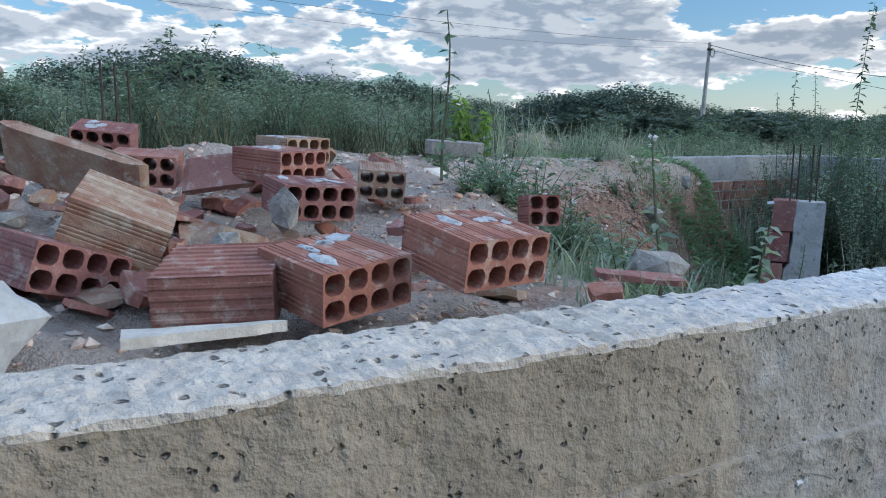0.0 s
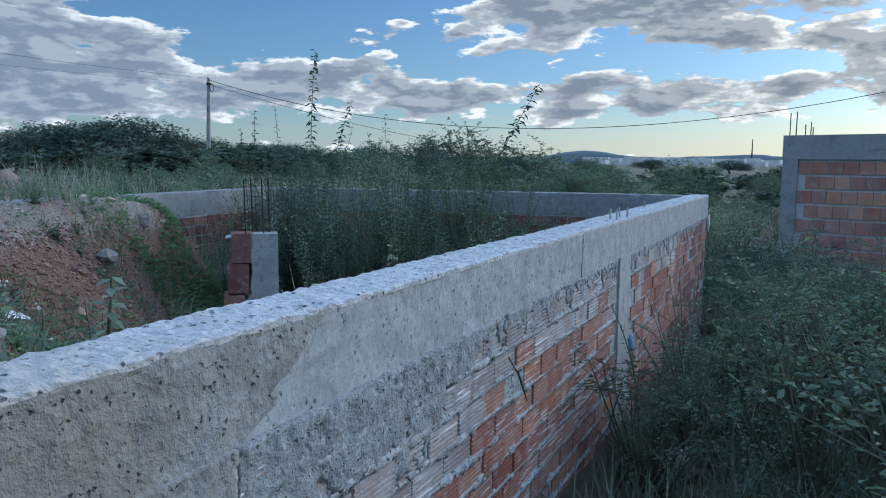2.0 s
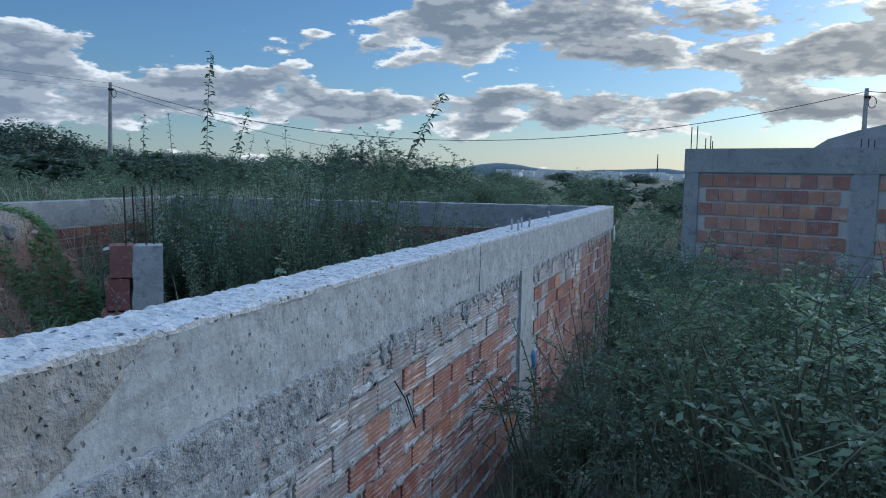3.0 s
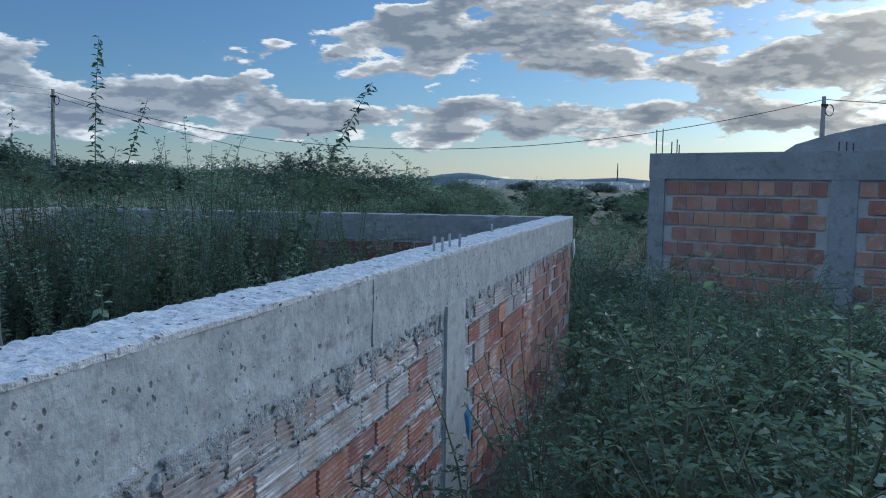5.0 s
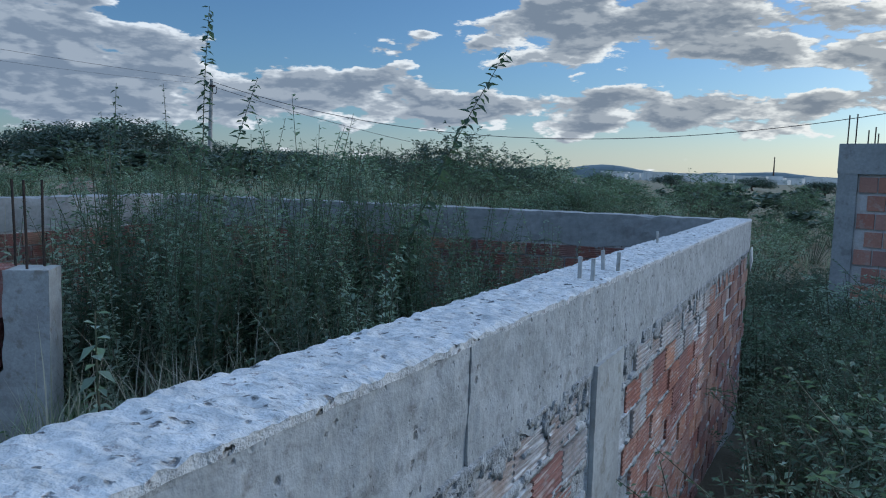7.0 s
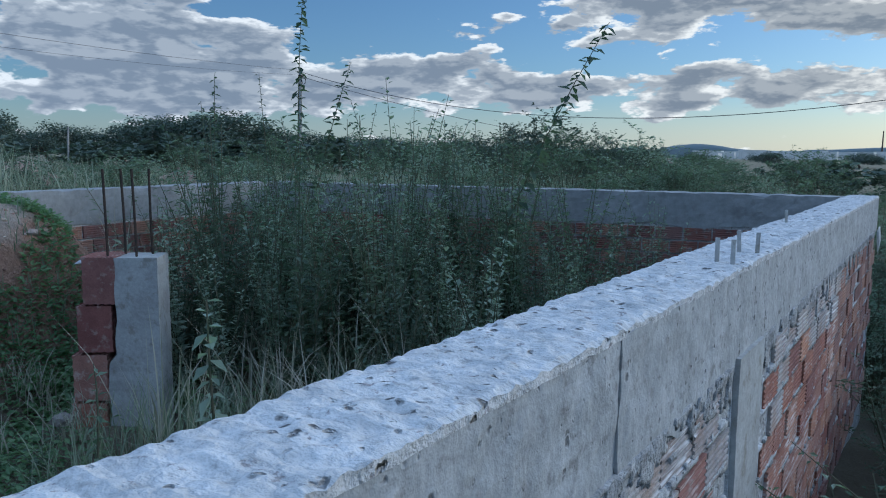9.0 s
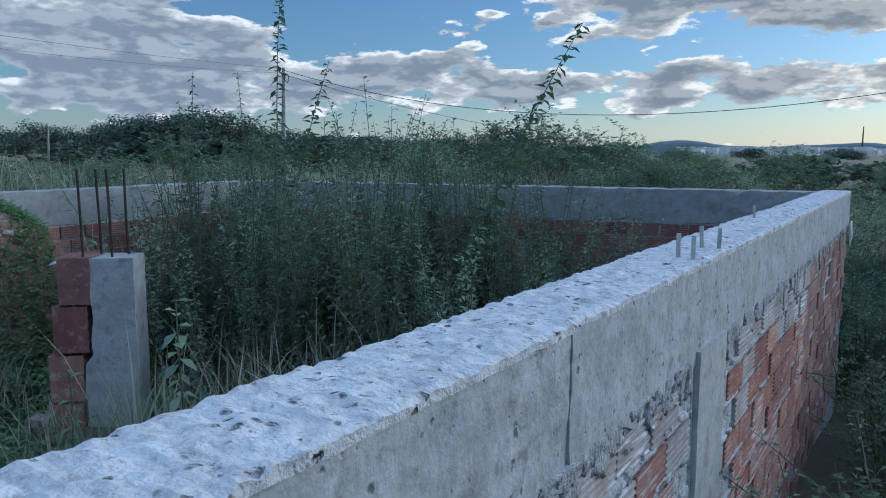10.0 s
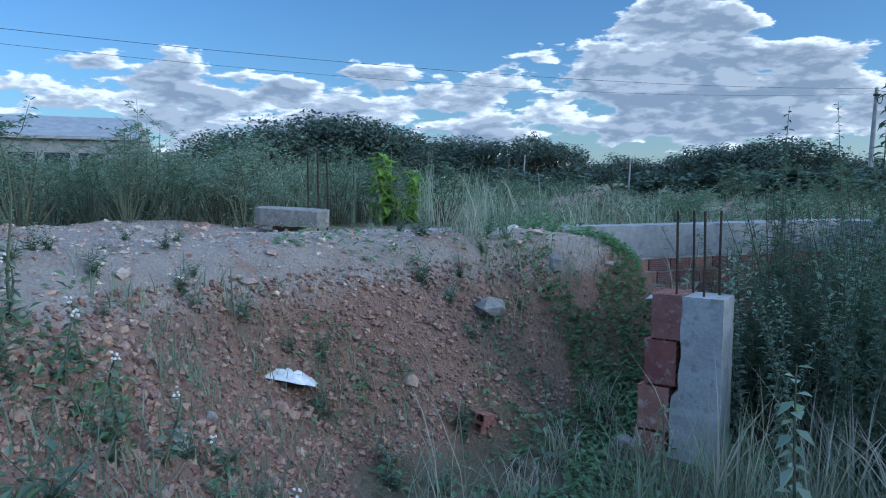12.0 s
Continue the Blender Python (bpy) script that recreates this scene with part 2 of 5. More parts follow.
M_PAINT = surface("white_wall", [(0.62, 0.62, 0.60), (0.5, 0.5, 0.48)], 0.2, 3, 0.1, 0.9, 0.1)
M_DARK = surface("dark_opening", [(0.03, 0.035, 0.045), (0.02, 0.02, 0.025)], 2, 20, 0.1, 0.5)
M_BLUE = surface("blue_plastic", [(0.10, 0.28, 0.50), (0.16, 0.34, 0.52)], 20, 60, 0.2, 0.5)
# distance haze is put into the blue-grey base colour of the hills
M_HILL_HAZE = surface("far_hill_haze_tint", [(0.17, 0.21, 0.22), (0.13, 0.165, 0.175)], 0.01, 0.08, 0.2, 1.0)
M_LEAF_DARK = leafy("dark_leaves", (0.060, 0.095, 0.072), (0.125, 0.17, 0.125))
M_LEAF = leafy("weed_leaves", (0.100, 0.152, 0.110), (0.19, 0.255, 0.185))
M_LEAF_PALE = leafy("pale_leaves", (0.18, 0.245, 0.195), (0.30, 0.365, 0.295))
M_LEAF_YELLOW = leafy("bright_leaves", (0.2, 0.32, 0.06), (0.3, 0.42, 0.1))
M_GRASS = leafy("grass_blades", (0.135, 0.185, 0.130), (0.29, 0.325, 0.24), 0.3)
M_GRASS_DRY = leafy("dry_grass", (0.28, 0.27, 0.22), (0.44, 0.42, 0.35), 0.3)
M_CREEPER = leafy("creeper_leaves", (0.115, 0.20, 0.105), (0.21, 0.31, 0.17))
M_GRASS_FIELD = leafy("field_grass", (0.21, 0.26, 0.19), (0.40, 0.425, 0.33), 0.3)
M_TREE = leafy("tree_leaves", (0.065, 0.095, 0.080), (0.12, 0.155, 0.120), 0.2)
M_STALK = surface("stalk", [(0.09, 0.115, 0.07), (0.12, 0.115, 0.075)], 20, 120, 0.2, 0.8)
M_FLOWER = surface("white_petals", [(0.72, 0.72, 0.68), (0.6, 0.6, 0.56)], 30, 90, 0.1, 0.7)


def ground_material():
    m = bpy.data.materials.new("earth")
    m.use_nodes = True
    n = Nodes(m.node_tree)
    pos = n.add("ShaderNodeNewGeometry").outputs["Position"]
    x, y, z = n.add("ShaderNodeSeparateXYZ", {0: pos}).outputs
    wob = n.math("MULTIPLY", n.math("SUBTRACT", n.noise(pos, 0.9, 5.0), 0.5), 2.6)
    grey = n.mix(n.noise(pos, 5.0, 6.0, 0.65), rgb(0.29, 0.24, 0.20), rgb(0.50, 0.44, 0.385))
    grey = n.mix(n.ramp(n.noise(pos, 2.2, 5.0, 0.6), 0.52, 0.66), grey, rgb(0.36, 0.225, 0.165))
    red = n.mix(n.noise(pos, 6.0, 6.0, 0.7), rgb(0.205, 0.126, 0.092), rgb(0.36, 0.24, 0.178))
    dark = n.mix(n.noise(pos, 4.0, 6.0, 0.65), rgb(0.11, 0.10, 0.07), rgb(0.20, 0.17, 0.125))
    field = n.mix(n.noise(pos, 0.35, 6.0, 0.65), rgb(0.12, 0.135, 0.075), rgb(0.26, 0.21, 0.155))
    # red earth on the slope of the heap, grey rubble on its top, dark soil in the pit and outside
    top = n.ramp(n.math("ADD", z, n.math("MULTIPLY", wob, 0.10)), 0.70, 0.84)
    low = n.ramp(n.math("ADD", z, n.math("MULTIPLY", wob, 0.12)), 0.02, 0.22)
    col = n.mix(low, dark, n.mix(top, red, grey))
    away = n.math("MAXIMUM", n.ramp(n.math("ADD", x, wob), -5.2, -6.6), n.ramp(y, 8.4, 9.2))
    col = n.mix(away, col, field)
    fine = n.noise(pos, 55.0, 4.0, 0.7)
    col = n.mix(1.0, col, n.mix(fine, rgb(0.6, 0.6, 0.6), rgb(1.38, 1.38, 1.38)), "MULTIPLY")
    relief = n.add("ShaderNodeBump", {"Strength": 1.0, "Distance": 0.035, "Height": n.math("ADD", fine, n.noise(pos, 16.0, 5.0, 0.7))})
    shader = n.add("ShaderNodeBsdfPrincipled", {"Base Color": col, "Roughness": 0.95, "Normal": relief, "Specular IOR Level": 0.2})
    n.add("ShaderNodeOutputMaterial", {0: shader})
    return m


M_EARTH = ground_material()


# ---- geometry helpers ----
class Geo:
    """Collects vertices and faces for one mesh."""

    def __init__(self):
        self.v, self.f = [], []

    def quad_ring(self, a, b, n, close=True):
        for i in range(n if close else n - 1):
            j = (i + 1) % n
            self.f.append((a + i, a + j, b + j, b + i))

    def tube(self, pts, radii, sides=4, cap=True):
        start = len(self.v)
        for k, (p, r) in enumerate(zip(pts, radii)):
            p = Vector(p)
            d = (Vector(pts[min(k + 1, len(pts) - 1)]) - Vector(pts[max(k - 1, 0)])).normalized()
            u = d.cross(Vector((0.31, 0.17, 0.93)) if abs(d.z) < 0.9 else Vector((1, 0.1, 0))).normalized()
            w = d.cross(u)
            for i in range(sides):
                a = 2 * math.pi * i / sides
                self.v.append(tuple(p + (u * math.cos(a) + w * math.sin(a)) * r))
        for k in range(len(pts) - 1):
            self.quad_ring(start + k * sides, start + (k + 1) * sides, sides)
        if cap:
            self.f.append(tuple(range(start + sides - 1, start - 1, -1)))
            self.f.append(tuple(range(len(self.v) - sides, len(self.v))))

    def leaf(self, p, d, n, length, width, fold=0.25):
        """A pointed leaf from p along d, folded along its rib."""
        d = d.normalized()
        s = d.cross(n)
        s = s.normalized() if s.length > 1e-4 else Vector((1, 0, 0))
        up = s.cross(d)
        i = len(self.v)
        mid = p + d * (length * 0.45) + up * (-fold * width * 0.5)
        end = p + d * length - up * (0.15 * length)
        self.v += [tuple(p), tuple(mid + s * width * 0.5 + up * fold * width), tuple(end), tuple(mid - s * width * 0.5 + up * fold * width)]
        self.f += [(i, i + 1, i + 2), (i, i + 2, i + 3)]

    def blade(self, p, lean, h, w, seg=3):
        """A bent grass blade."""
        i = len(self.v)
        side = Vector((-lean.y, lean.x, 0))
        side = (side.normalized() if side.length > 1e-5 else Vector((1, 0, 0))) * w * 0.5
        for k in range(seg):
            t = k / seg
            c = p + Vector((0, 0, h * (t - 0.25 * t * t * lean.length))) + lean * (h * t * t)
            self.v += [tuple(c - side * (1 - 0.6 * t)), tuple(c + side * (1 - 0.6 * t))]
        self.v.append(tuple(p + Vector((0, 0, h * (1 - 0.25 * lean.length))) + lean * h))
        for k in range(seg - 1):
            a = i + 2 * k
            self.f.append((a, a + 1, a + 3, a + 2))
        a = i + 2 * (seg - 1)
        self.f.append((a, a + 1, a + 2))

    def box(self, lo, hi, m=None, bevel=0.0):
        i = len(self.v)
        for z in (lo[2], hi[2]):
            for x, y in ((lo[0], lo[1]), (hi[0], lo[1]), (hi[0], hi[1]), (lo[0], hi[1])):
                q = Vector((x, y, z))
                self.v.append(tuple(m @ q if m else q))
        self.f += [(i, i + 3, i + 2, i + 1), (i + 4, i + 5, i + 6, i + 7)]
        self.quad_ring(i, i + 4, 4)

    def lump(self, c, size, rng, rough=0.35):
        """An angular stone or clod."""
        i = len(self.v)
        rot = Euler((rng.uniform(0, 6), rng.uniform(0, 6), rng.uniform(0, 6))).to_matrix()
        if max(size) < 0.02:
            for a in ((1, 0, 0), (0, 1, 0), (-1, 0, 0), (0, -1, 0), (0, 0, 1), (0, 0, -1)):
                q = rot @ Vector(a) * (1.15 + rng.uniform(-rough, rough))
                self.v.append((c[0] + q.x * size[0], c[1] + q.y * size[1], c[2] + q.z * size[2]))
            for k in range(4):
                self.f += [(i + k, i + (k + 1) % 4, i + 4), (i + (k + 1) % 4, i + k, i + 5)]
            return
        t = (1 + 5 ** 0.5) / 2
        for a in ((-1, t, 0), (1, t, 0), (-1, -t, 0), (1, -t, 0), (0, -1, t), (0, 1, t), (0, -1, -t), (0, 1, -t), (t, 0, -1), (t, 0, 1), (-t, 0, -1), (-t, 0, 1)):
            q = rot @ Vector(a).normalized() * (1 + rng.uniform(-rough, rough))
            self.v.append((c[0] + q.x * size[0], c[1] + q.y * size[1], c[2] + q.z * size[2]))
        for a in ((0, 11, 5), (0, 5, 1), (0, 1, 7), (0, 7, 10), (0, 10, 11), (1, 5, 9), (5, 11, 4), (11, 10, 2), (10, 7, 6), (7, 1, 8),
                  (3, 9, 4), (3, 4, 2), (3, 2, 6), (3, 6, 8), (3, 8, 9), (4, 9, 5), (2, 4, 11), (6, 2, 10), (8, 6, 7), (9, 8, 1)):
            self.f.append(tuple(i + k for k in a))

    def mesh(self, name):
        me = bpy.data.meshes.new(name)
        me.from_pydata(self.v, [], self.f)
        me.update()
        return me


def part(name, geo, material, parent=None, label="", m=None, smooth=False):
    """One mesh object, under a thing or a part."""
    me = geo.mesh(name) if isinstance(geo, Geo) else geo
    if not me.materials:
        me.materials.append(material)
    if smooth:
        me.polygons.foreach_set("use_smooth", [True] * len(me.polygons))
    ob = new(name, me)
    if parent:
        ob.parent = parent
    if m is not None:
        ob.matrix_basis = m
    return tagged(ob, label)


def thing(name, m, label, category, group="", kind=""):
    ob = new(name)
    ob.empty_display_size = 0.1
    ob.matrix_basis = m
    return tagged(ob, label, category, group, kind)


def turn(yaw):
    return pose(0, 0, 0, 0, 0, yaw)


def lerp(a, b, t):
    return a + (b - a) * t


def step(lo, hi, v):
    t = min(1.0, max(0.0, (v - lo) / (hi - lo)))
    return t * t * (3 - 2 * t)


# ---- the lie of the land ----
def heap_edge(x):
    """Where the filled ground inside the walls begins to fall towards the pit."""
    if x > -2.6:
        return lerp(1.15, 1.45, min(1, -x / 2.6)) if x < 0 else 1.15
    return lerp(1.45, 4.0, step(-2.6, -4.2, x)) + 0.7 * step(-3.4, -4.2, x)


def height(x, y):
    wob = noise.noise((x * 0.7, y * 0.7, 3.0)) * 0.10 + noise.noise((x * 2.3, y * 2.3, 1.0)) * 0.045 + noise.noise((x * 7, y * 7, 5.0)) * 0.02 + noise.noise((x * 15, y * 15, 2.0)) * 0.012
    far = math.hypot(x, y)
    if x > -0.1:
        z = -0.2 - 0.75 * step(4.5, 13, y) + wob * 0.5
        return lerp(z, -0.3, step(14, 40, far))
    fill = 0.90 + 0.17 * step(-0.3, -2.2, x) - 0.03 * step(-2.6, -4.2, x) - 0.06 * step(1.0, 2.0, y) + wob
    pit = -0.08 + wob
    e = heap_edge(x)
    z = lerp(fill, pit, step(e, e + lerp(1.5, lerp(2.6, 1.9, step(-3.2, -4.2, x)), step(0, -2.0, x)), y + 0.35 * noise.noise((x * 0.8, y * 0.8, 9.0))))
    back = step(8.3, 8.8, y)
    side = step(-4.5, -5.1, x)
    z = lerp(z, lerp(-0.2 - 0.75 * step(4.5, 13, y), 0.05, step(-0.1, -4.0, x)) + wob, back)
    z = lerp(z, lerp(0.96, 0.45, step(3.2, 8.0, y)) + wob, side)
    return lerp(z, lerp(-0.3, 0.15, step(-0.1, -9.0, x)) + 0.3 * noise.noise((x * 0.03, y * 0.03, 7.0)), step(9, 35, far))


def spaced(lo, hi, stepsize, reach, grow):
    a = list(np.arange(lo, hi + 1e-6, stepsize))
    s = stepsize
    while a[-1] < reach:
        s *= grow
        a.append(a[-1] + s)
    s = stepsize
    while a[0] > -reach:
        s *= grow
        a.insert(0, a[0] - s)
    return a


def build_ground():
    xs, ys = spaced(-5.4, 1.8, 0.04, 2600, 1.2), spaced(-1.0, 7.4, 0.04, 2600, 1.2)
    g = Geo()
    for y in ys:
        for x in xs:
            g.v.append((x, y, height(x, y)))
    w = len(xs)
    for j in range(len(ys) - 1):
        for i in range(w - 1):
            a = j * w + i
            g.f.append((a, a + 1, a + w + 1, a + w))
    ob = part("ground", g, M_EARTH, smooth=True)
    tagged(ob, "uneven red and grey earth with rubble and weeds", "ground", kind="structure")


build_ground()

# ---- walls of the plot ----
def rough_prism(length, lo, hi, y_cells, z_cells, amp, seed, edge=0.0, lower=None, shear=(0.0, 0.0)):
    """A long cast beam along +y from 0 to length, x from lo[0] to hi[0], z from lo[1] to hi[1], with rough faces and worn edges."""
    g = Geo()
    n = y_cells + 1
    ring = []
    xs = [hi[0]] * (z_cells + 1) + [lerp(hi[0], lo[0], k / 6) for k in range(1, 7)] + [lo[0]] * z_cells
    zs = [lerp(lo[1], hi[1], k / z_cells) for k in range(z_cells + 1)] + [hi[1]] * 6 + [lerp(hi[1], lo[1], k / z_cells) for k in range(1, z_cells + 1)]
    cx = (lo[0] + hi[0]) / 2
    for j in range(n):
        y = length * j / y_cells
        for x, z in zip(xs, zs):
            d = amp * (noise.noise((x * 9 + seed, y * 9, z * 9)) + 0.7 * noise.noise((x * 26, y * 26 + seed, z * 26)))
            chip = edge * max(0.0, noise.noise((y * 5 + seed, x, 2.0)) + 0.1) if z > hi[1] - 0.001 and abs(abs(x - cx) - abs(hi[0] - cx)) < 0.001 else 0.0
            zz = z
            u = j / y_cells
            drop = 1 - (z - lo[1]) / (hi[1] - lo[1])
            end = u ** 30 if shear[1] else (1 - u) ** 30 if shear[0] else 0.0
            ys = y + end * (sum(shear) * drop + 0.06 * noise.noise((z * 14, 0.3, 0.7)) + 0.035 * noise.noise((z * 45, 0.3, 0.7)))
            if lower and z < lo[1] + 0.001:
                zz = z + lower * noise.noise((y * 3.1, seed, 0.0)) + lower * 0.6 * noise.noise((y * 11, seed, 4.0))
            top = 1 if abs(z - hi[1]) < 0.001 else 0
            out = 0.0 if top and chip == 0 else (1 if x > cx else -1)
            g.v.append((x + out * d - (chip if x > cx else -chip), ys, zz + (d * 1.2 if top else 0) - chip * 1.3))
        ring.append(j * len(xs))
    m = len(xs)
    for a, b in zip(ring, ring[1:]):
        g.quad_ring(a, b, m)
    g.f.append(tuple(range(m)))
    g.f.append(tuple(range(len(g.v) - 1, len(g.v) - m - 1, -1)))
    return g


def brick_face(length=0.188, tall=0.086, deep=0.04, flutes=5):
    """The outer part of a fluted hollow brick as it shows in a wall: along +y, face towards +x."""
    g = Geo()
    prof = [(-deep, 0.0), (0.0, 0.0)]
    for k in range(flutes):
        z0 = tall * (0.06 + 0.88 * k / flutes)
        z1 = tall * (0.06 + 0.88 * (k + 0.62) / flutes)
        prof += [(0.0, z0), (-0.0035, z0 + 0.002), (-0.0035, z1 - 0.002), (0.0, z1)]
    prof += [(0.0, tall), (-deep, tall)]
    n = len(prof)
    for y in (0.0, length):
        for x, z in prof:
            g.v.append((x, y, z))
    g.quad_ring(0, n, n)
    g.f += [tuple(range(n)), tuple(range(2 * n - 1, n - 1, -1))]
    g.f = [tuple(reversed(f)) for f in g.f]
    return g


def coat_level(y):
    """How far down the wall the run mortar still hides the bricks."""
    return lerp(lerp(0.60, 0.47, step(0.9, 1.7, y)), 0.70, step(2.0, 3.0, y)) + 0.05 * noise.noise((y * 2.3, 0.0, 4.0))


def smear(y0, y1, z0, z1, seed, joints=False):
    """Mortar that has stuck to the brick faces: ragged crusts under the beam, or lumps squeezed from the bed joints."""
    g = Geo()
    cell = 0.011
    ny, nz = int((y1 - y0) / cell), int((z1 - z0) / cell)
    ids = {}

    def value(j, k):
        y, z = y0 + j * cell, z0 + k * cell
        v = noise.noise((y * 11, z * 13, seed)) * 0.55 + noise.noise((y * 27, z * 33, seed)) * 0.45
        if joints:
            bed = abs(((0.755 - z) / 0.1 + 0.5) % 1.0 - 0.5)
            return v + 0.45 * noise.noise((y * 2.2, z * 5, seed)) + 0.42 - 4.6 * bed - 0.34 * step(4.8, 5.0, y)
        return v + 0.3 * noise.noise((y * 4, z * 4, seed)) + (z - coat_level(y)) * 4.0 - 0.12

    def vert(j, k):
        if (j, k) not in ids:
            v = max(0.0, value(j, k))
            jit = 0.4 * cell
            ids[j, k] = len(g.v)
            lumpy = 0.5 + noise.noise((j * 0.55, k * 0.55, seed)) + 0.6 * noise.noise((j * 0.23, k * 0.23, seed))
            g.v.append((0.003 + min(0.015, max(0.002, v * 0.014 * (0.35 + lumpy))), y0 + j * cell + jit * noise.noise((j * 3.3, k * 2.1, 1.0)), z0 + k * cell + jit * noise.noise((j * 2.3, k * 3.1, 8.0))))
        return ids[j, k]

    for j in range(ny):
        for k in range(nz):
            if value(j + 0.5, k + 0.5) > 0.0:
                g.f.append((vert(j, k), vert(j + 1, k), vert(j + 1, k + 1), vert(j, k + 1)))
    # rims back to the wall, so that the patches have thickness
    edges = {}
    for f in g.f:
        for a, b in zip(f, f[1:] + f[:1]):
            edges[(a, b)] = edges.get((a, b), 0) + 1
    for a, b in list(edges):
        if (b, a) not in edges:
            i = len(g.v)
            g.v += [(-0.01, *g.v[a][1:]), (-0.01, *g.v[b][1:])]
            g.f.append((b, a, i, i + 1))
    return g


BRICK_FACE = brick_face().mesh("brick")
BRICK_FACE.materials.append(M_CLAY_WALL)
COATED_FACE = brick_face().mesh("brick")
COATED_FACE.materials.append(M_CLAY_COATED)


def course_bricks(wall, y0, y1, z0, z1, rng, near=None, tall=0.1, run=0.2, gap=None):
    """Bricks of a wall that runs along its own +y, with its face at x = 0. near: the stretch whose bricks are parts; the rest is joined."""
    rest = Geo()
    base = brick_face()
    row, z = 0, z1 - tall
    while z > z0 - tall:
        y = y0 + (0.5 * run if row % 2 else 0.0)
        while y < y1 - 0.05:
            out = rng.uniform(0.0, 0.010)
            if rng.random() < 0.975 and not (gap and gap[0] - 0.19 < y < gap[1]):
                m = pose(out, y + rng.uniform(-0.006, 0.006), z + rng.uniform(-0.003, 0.003), rng.uniform(-0.8, 0.8), 0, rng.uniform(-0.8, 0.8))
                if near and near[0] < y < near[1]:
                    coated = z + 0.05 > coat_level(y) - 0.13 + 0.13 * noise.noise((y * 4.1, row * 1.7, 2.0))
                    part("brick", COATED_FACE if coated else BRICK_FACE, M_CLAY_WALL, wall, m=m)
                else:
                    i = len(rest.v)
                    rest.v += [tuple(m @ Vector(p)) for p in base.v]
                    rest.f += [tuple(i + k for k in f) for f in base.f]
            y += run
        z -= tall
        row += 1
    if rest.f:
        tagged(part("bricks", rest, M_CLAY_ISL, wall), "fluted red bricks in mortar", kind="stuff")


def core(g, length, x0, x1, z0, z1):
    g.box((x0, 0, z0), (x1, length, z1))


def plot_walls():
    rng = random.Random(4)
    # the wall walked along: old sandy beam, then a paler one, over fluted bricks
    w = thing("wall_east", pose(0, 0, 0), "low red brick wall with a rough concrete beam on top", "wall", kind="structure")
    g = Geo()
    g.box((-0.174, -5.0, -1.2), (-0.003, 8.6, 0.82))
    part("mortar_core", g, M_MORTAR, w)
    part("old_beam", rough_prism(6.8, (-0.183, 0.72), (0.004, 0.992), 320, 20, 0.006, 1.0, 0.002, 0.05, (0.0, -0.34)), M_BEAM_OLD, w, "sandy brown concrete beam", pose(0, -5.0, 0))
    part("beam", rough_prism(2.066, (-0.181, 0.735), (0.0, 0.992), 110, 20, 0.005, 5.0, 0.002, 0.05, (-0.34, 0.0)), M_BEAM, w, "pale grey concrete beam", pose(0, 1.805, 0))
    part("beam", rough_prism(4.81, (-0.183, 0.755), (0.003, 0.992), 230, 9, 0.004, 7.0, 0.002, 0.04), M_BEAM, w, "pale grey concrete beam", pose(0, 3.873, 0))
    g = Geo()
    ys = [-5.0 + 0.1 * j for j in range(40)] + [-1.0 + 0.0095 * j for j in range(1020)]
    wide, last = 23, len(ys) - 1
    for y in ys:
        for k in range(wide):
            u = min(wide - 3, max(0, k - 1)) / (wide - 3)
            rim = k < 2 or k > wide - 3
            x = lerp(-0.183, 0.003, u) + (0.003 * noise.noise((y * 9, 9.0 * u, 3.0)) + 0.003 * noise.noise((y * 31, 9.0 * u, 3.0)) if rim else 0.0)
            z = 1.004 + 0.004 * noise.noise((x * 7, y * 4, 2.0)) + 0.0025 * noise.noise((x * 16, y * 24, 6.0)) + 0.0060 * noise.noise((x * 38, y * 50, 4.0)) - 0.010 * max(0.0, noise.noise((x * 21, y * 21, 9.0)) - 0.28)
            # cracked seam across the old part
            z -= 0.010 * math.exp(-((y - 0.66 - 0.22 * (x + 0.09) - 0.01 * noise.noise((x * 30, 0.0, 5.0))) / 0.007) ** 2)
            if k < 1 or k > wide - 2:
                z = 0.988 + 0.003 * noise.noise((y * 22, 5.0 * u, 1.0))
            elif rim:
                z -= 0.003 + 0.010 * max(0.0, noise.noise((y * 17, 4.0 * u, 7.0)))
            g.v.append((x, y, z))
    for j in range(last):
        for k in range(wide - 1):
            a = j * wide + k
            g.f.append((a, a + wide, a + wide + 1, a + 1))
    part("beam_top", g, M_BEAM_TOP_SKYLIT, w, "rough pitted concrete top, coloured paler for skylight")
    for y0, y1, mat in ((0.2, 1.5, M_BEAM_OLD), (1.5, 4.6, M_CRUST), (4.93, 8.5, M_CRUST)):
        part("mortar_crust", smear(y0, y1, 0.42, 0.79, 2.0), mat, w, "mortar run down from the beam", smooth=True)
        part("joint_mortar", smear(y0, y1, -0.2, 0.72, 12.0, True), M_MORTAR, w, "grey mortar squeezed from the joints", smooth=True)
    # column cast into the wall
    part("column", rough_prism(0.27, (-0.16, -1.1), (0.014, 0.79), 6, 60, 0.002, 3.0), M_CONCRETE, w, "smooth grey concrete column", pose(0, 4.625, 0))
    for y in (4.612, 4.908):
        g = Geo()
        g.tube([(-0.004, y, -1.0), (-0.004, y + 0.01, 0.2), (-0.006, y, 0.72)], [0.012, 0.010, 0.007], 6)
        part("mortar_joint", g, M_MORTAR, w)
    # bits caught on the wall
    g = Geo()
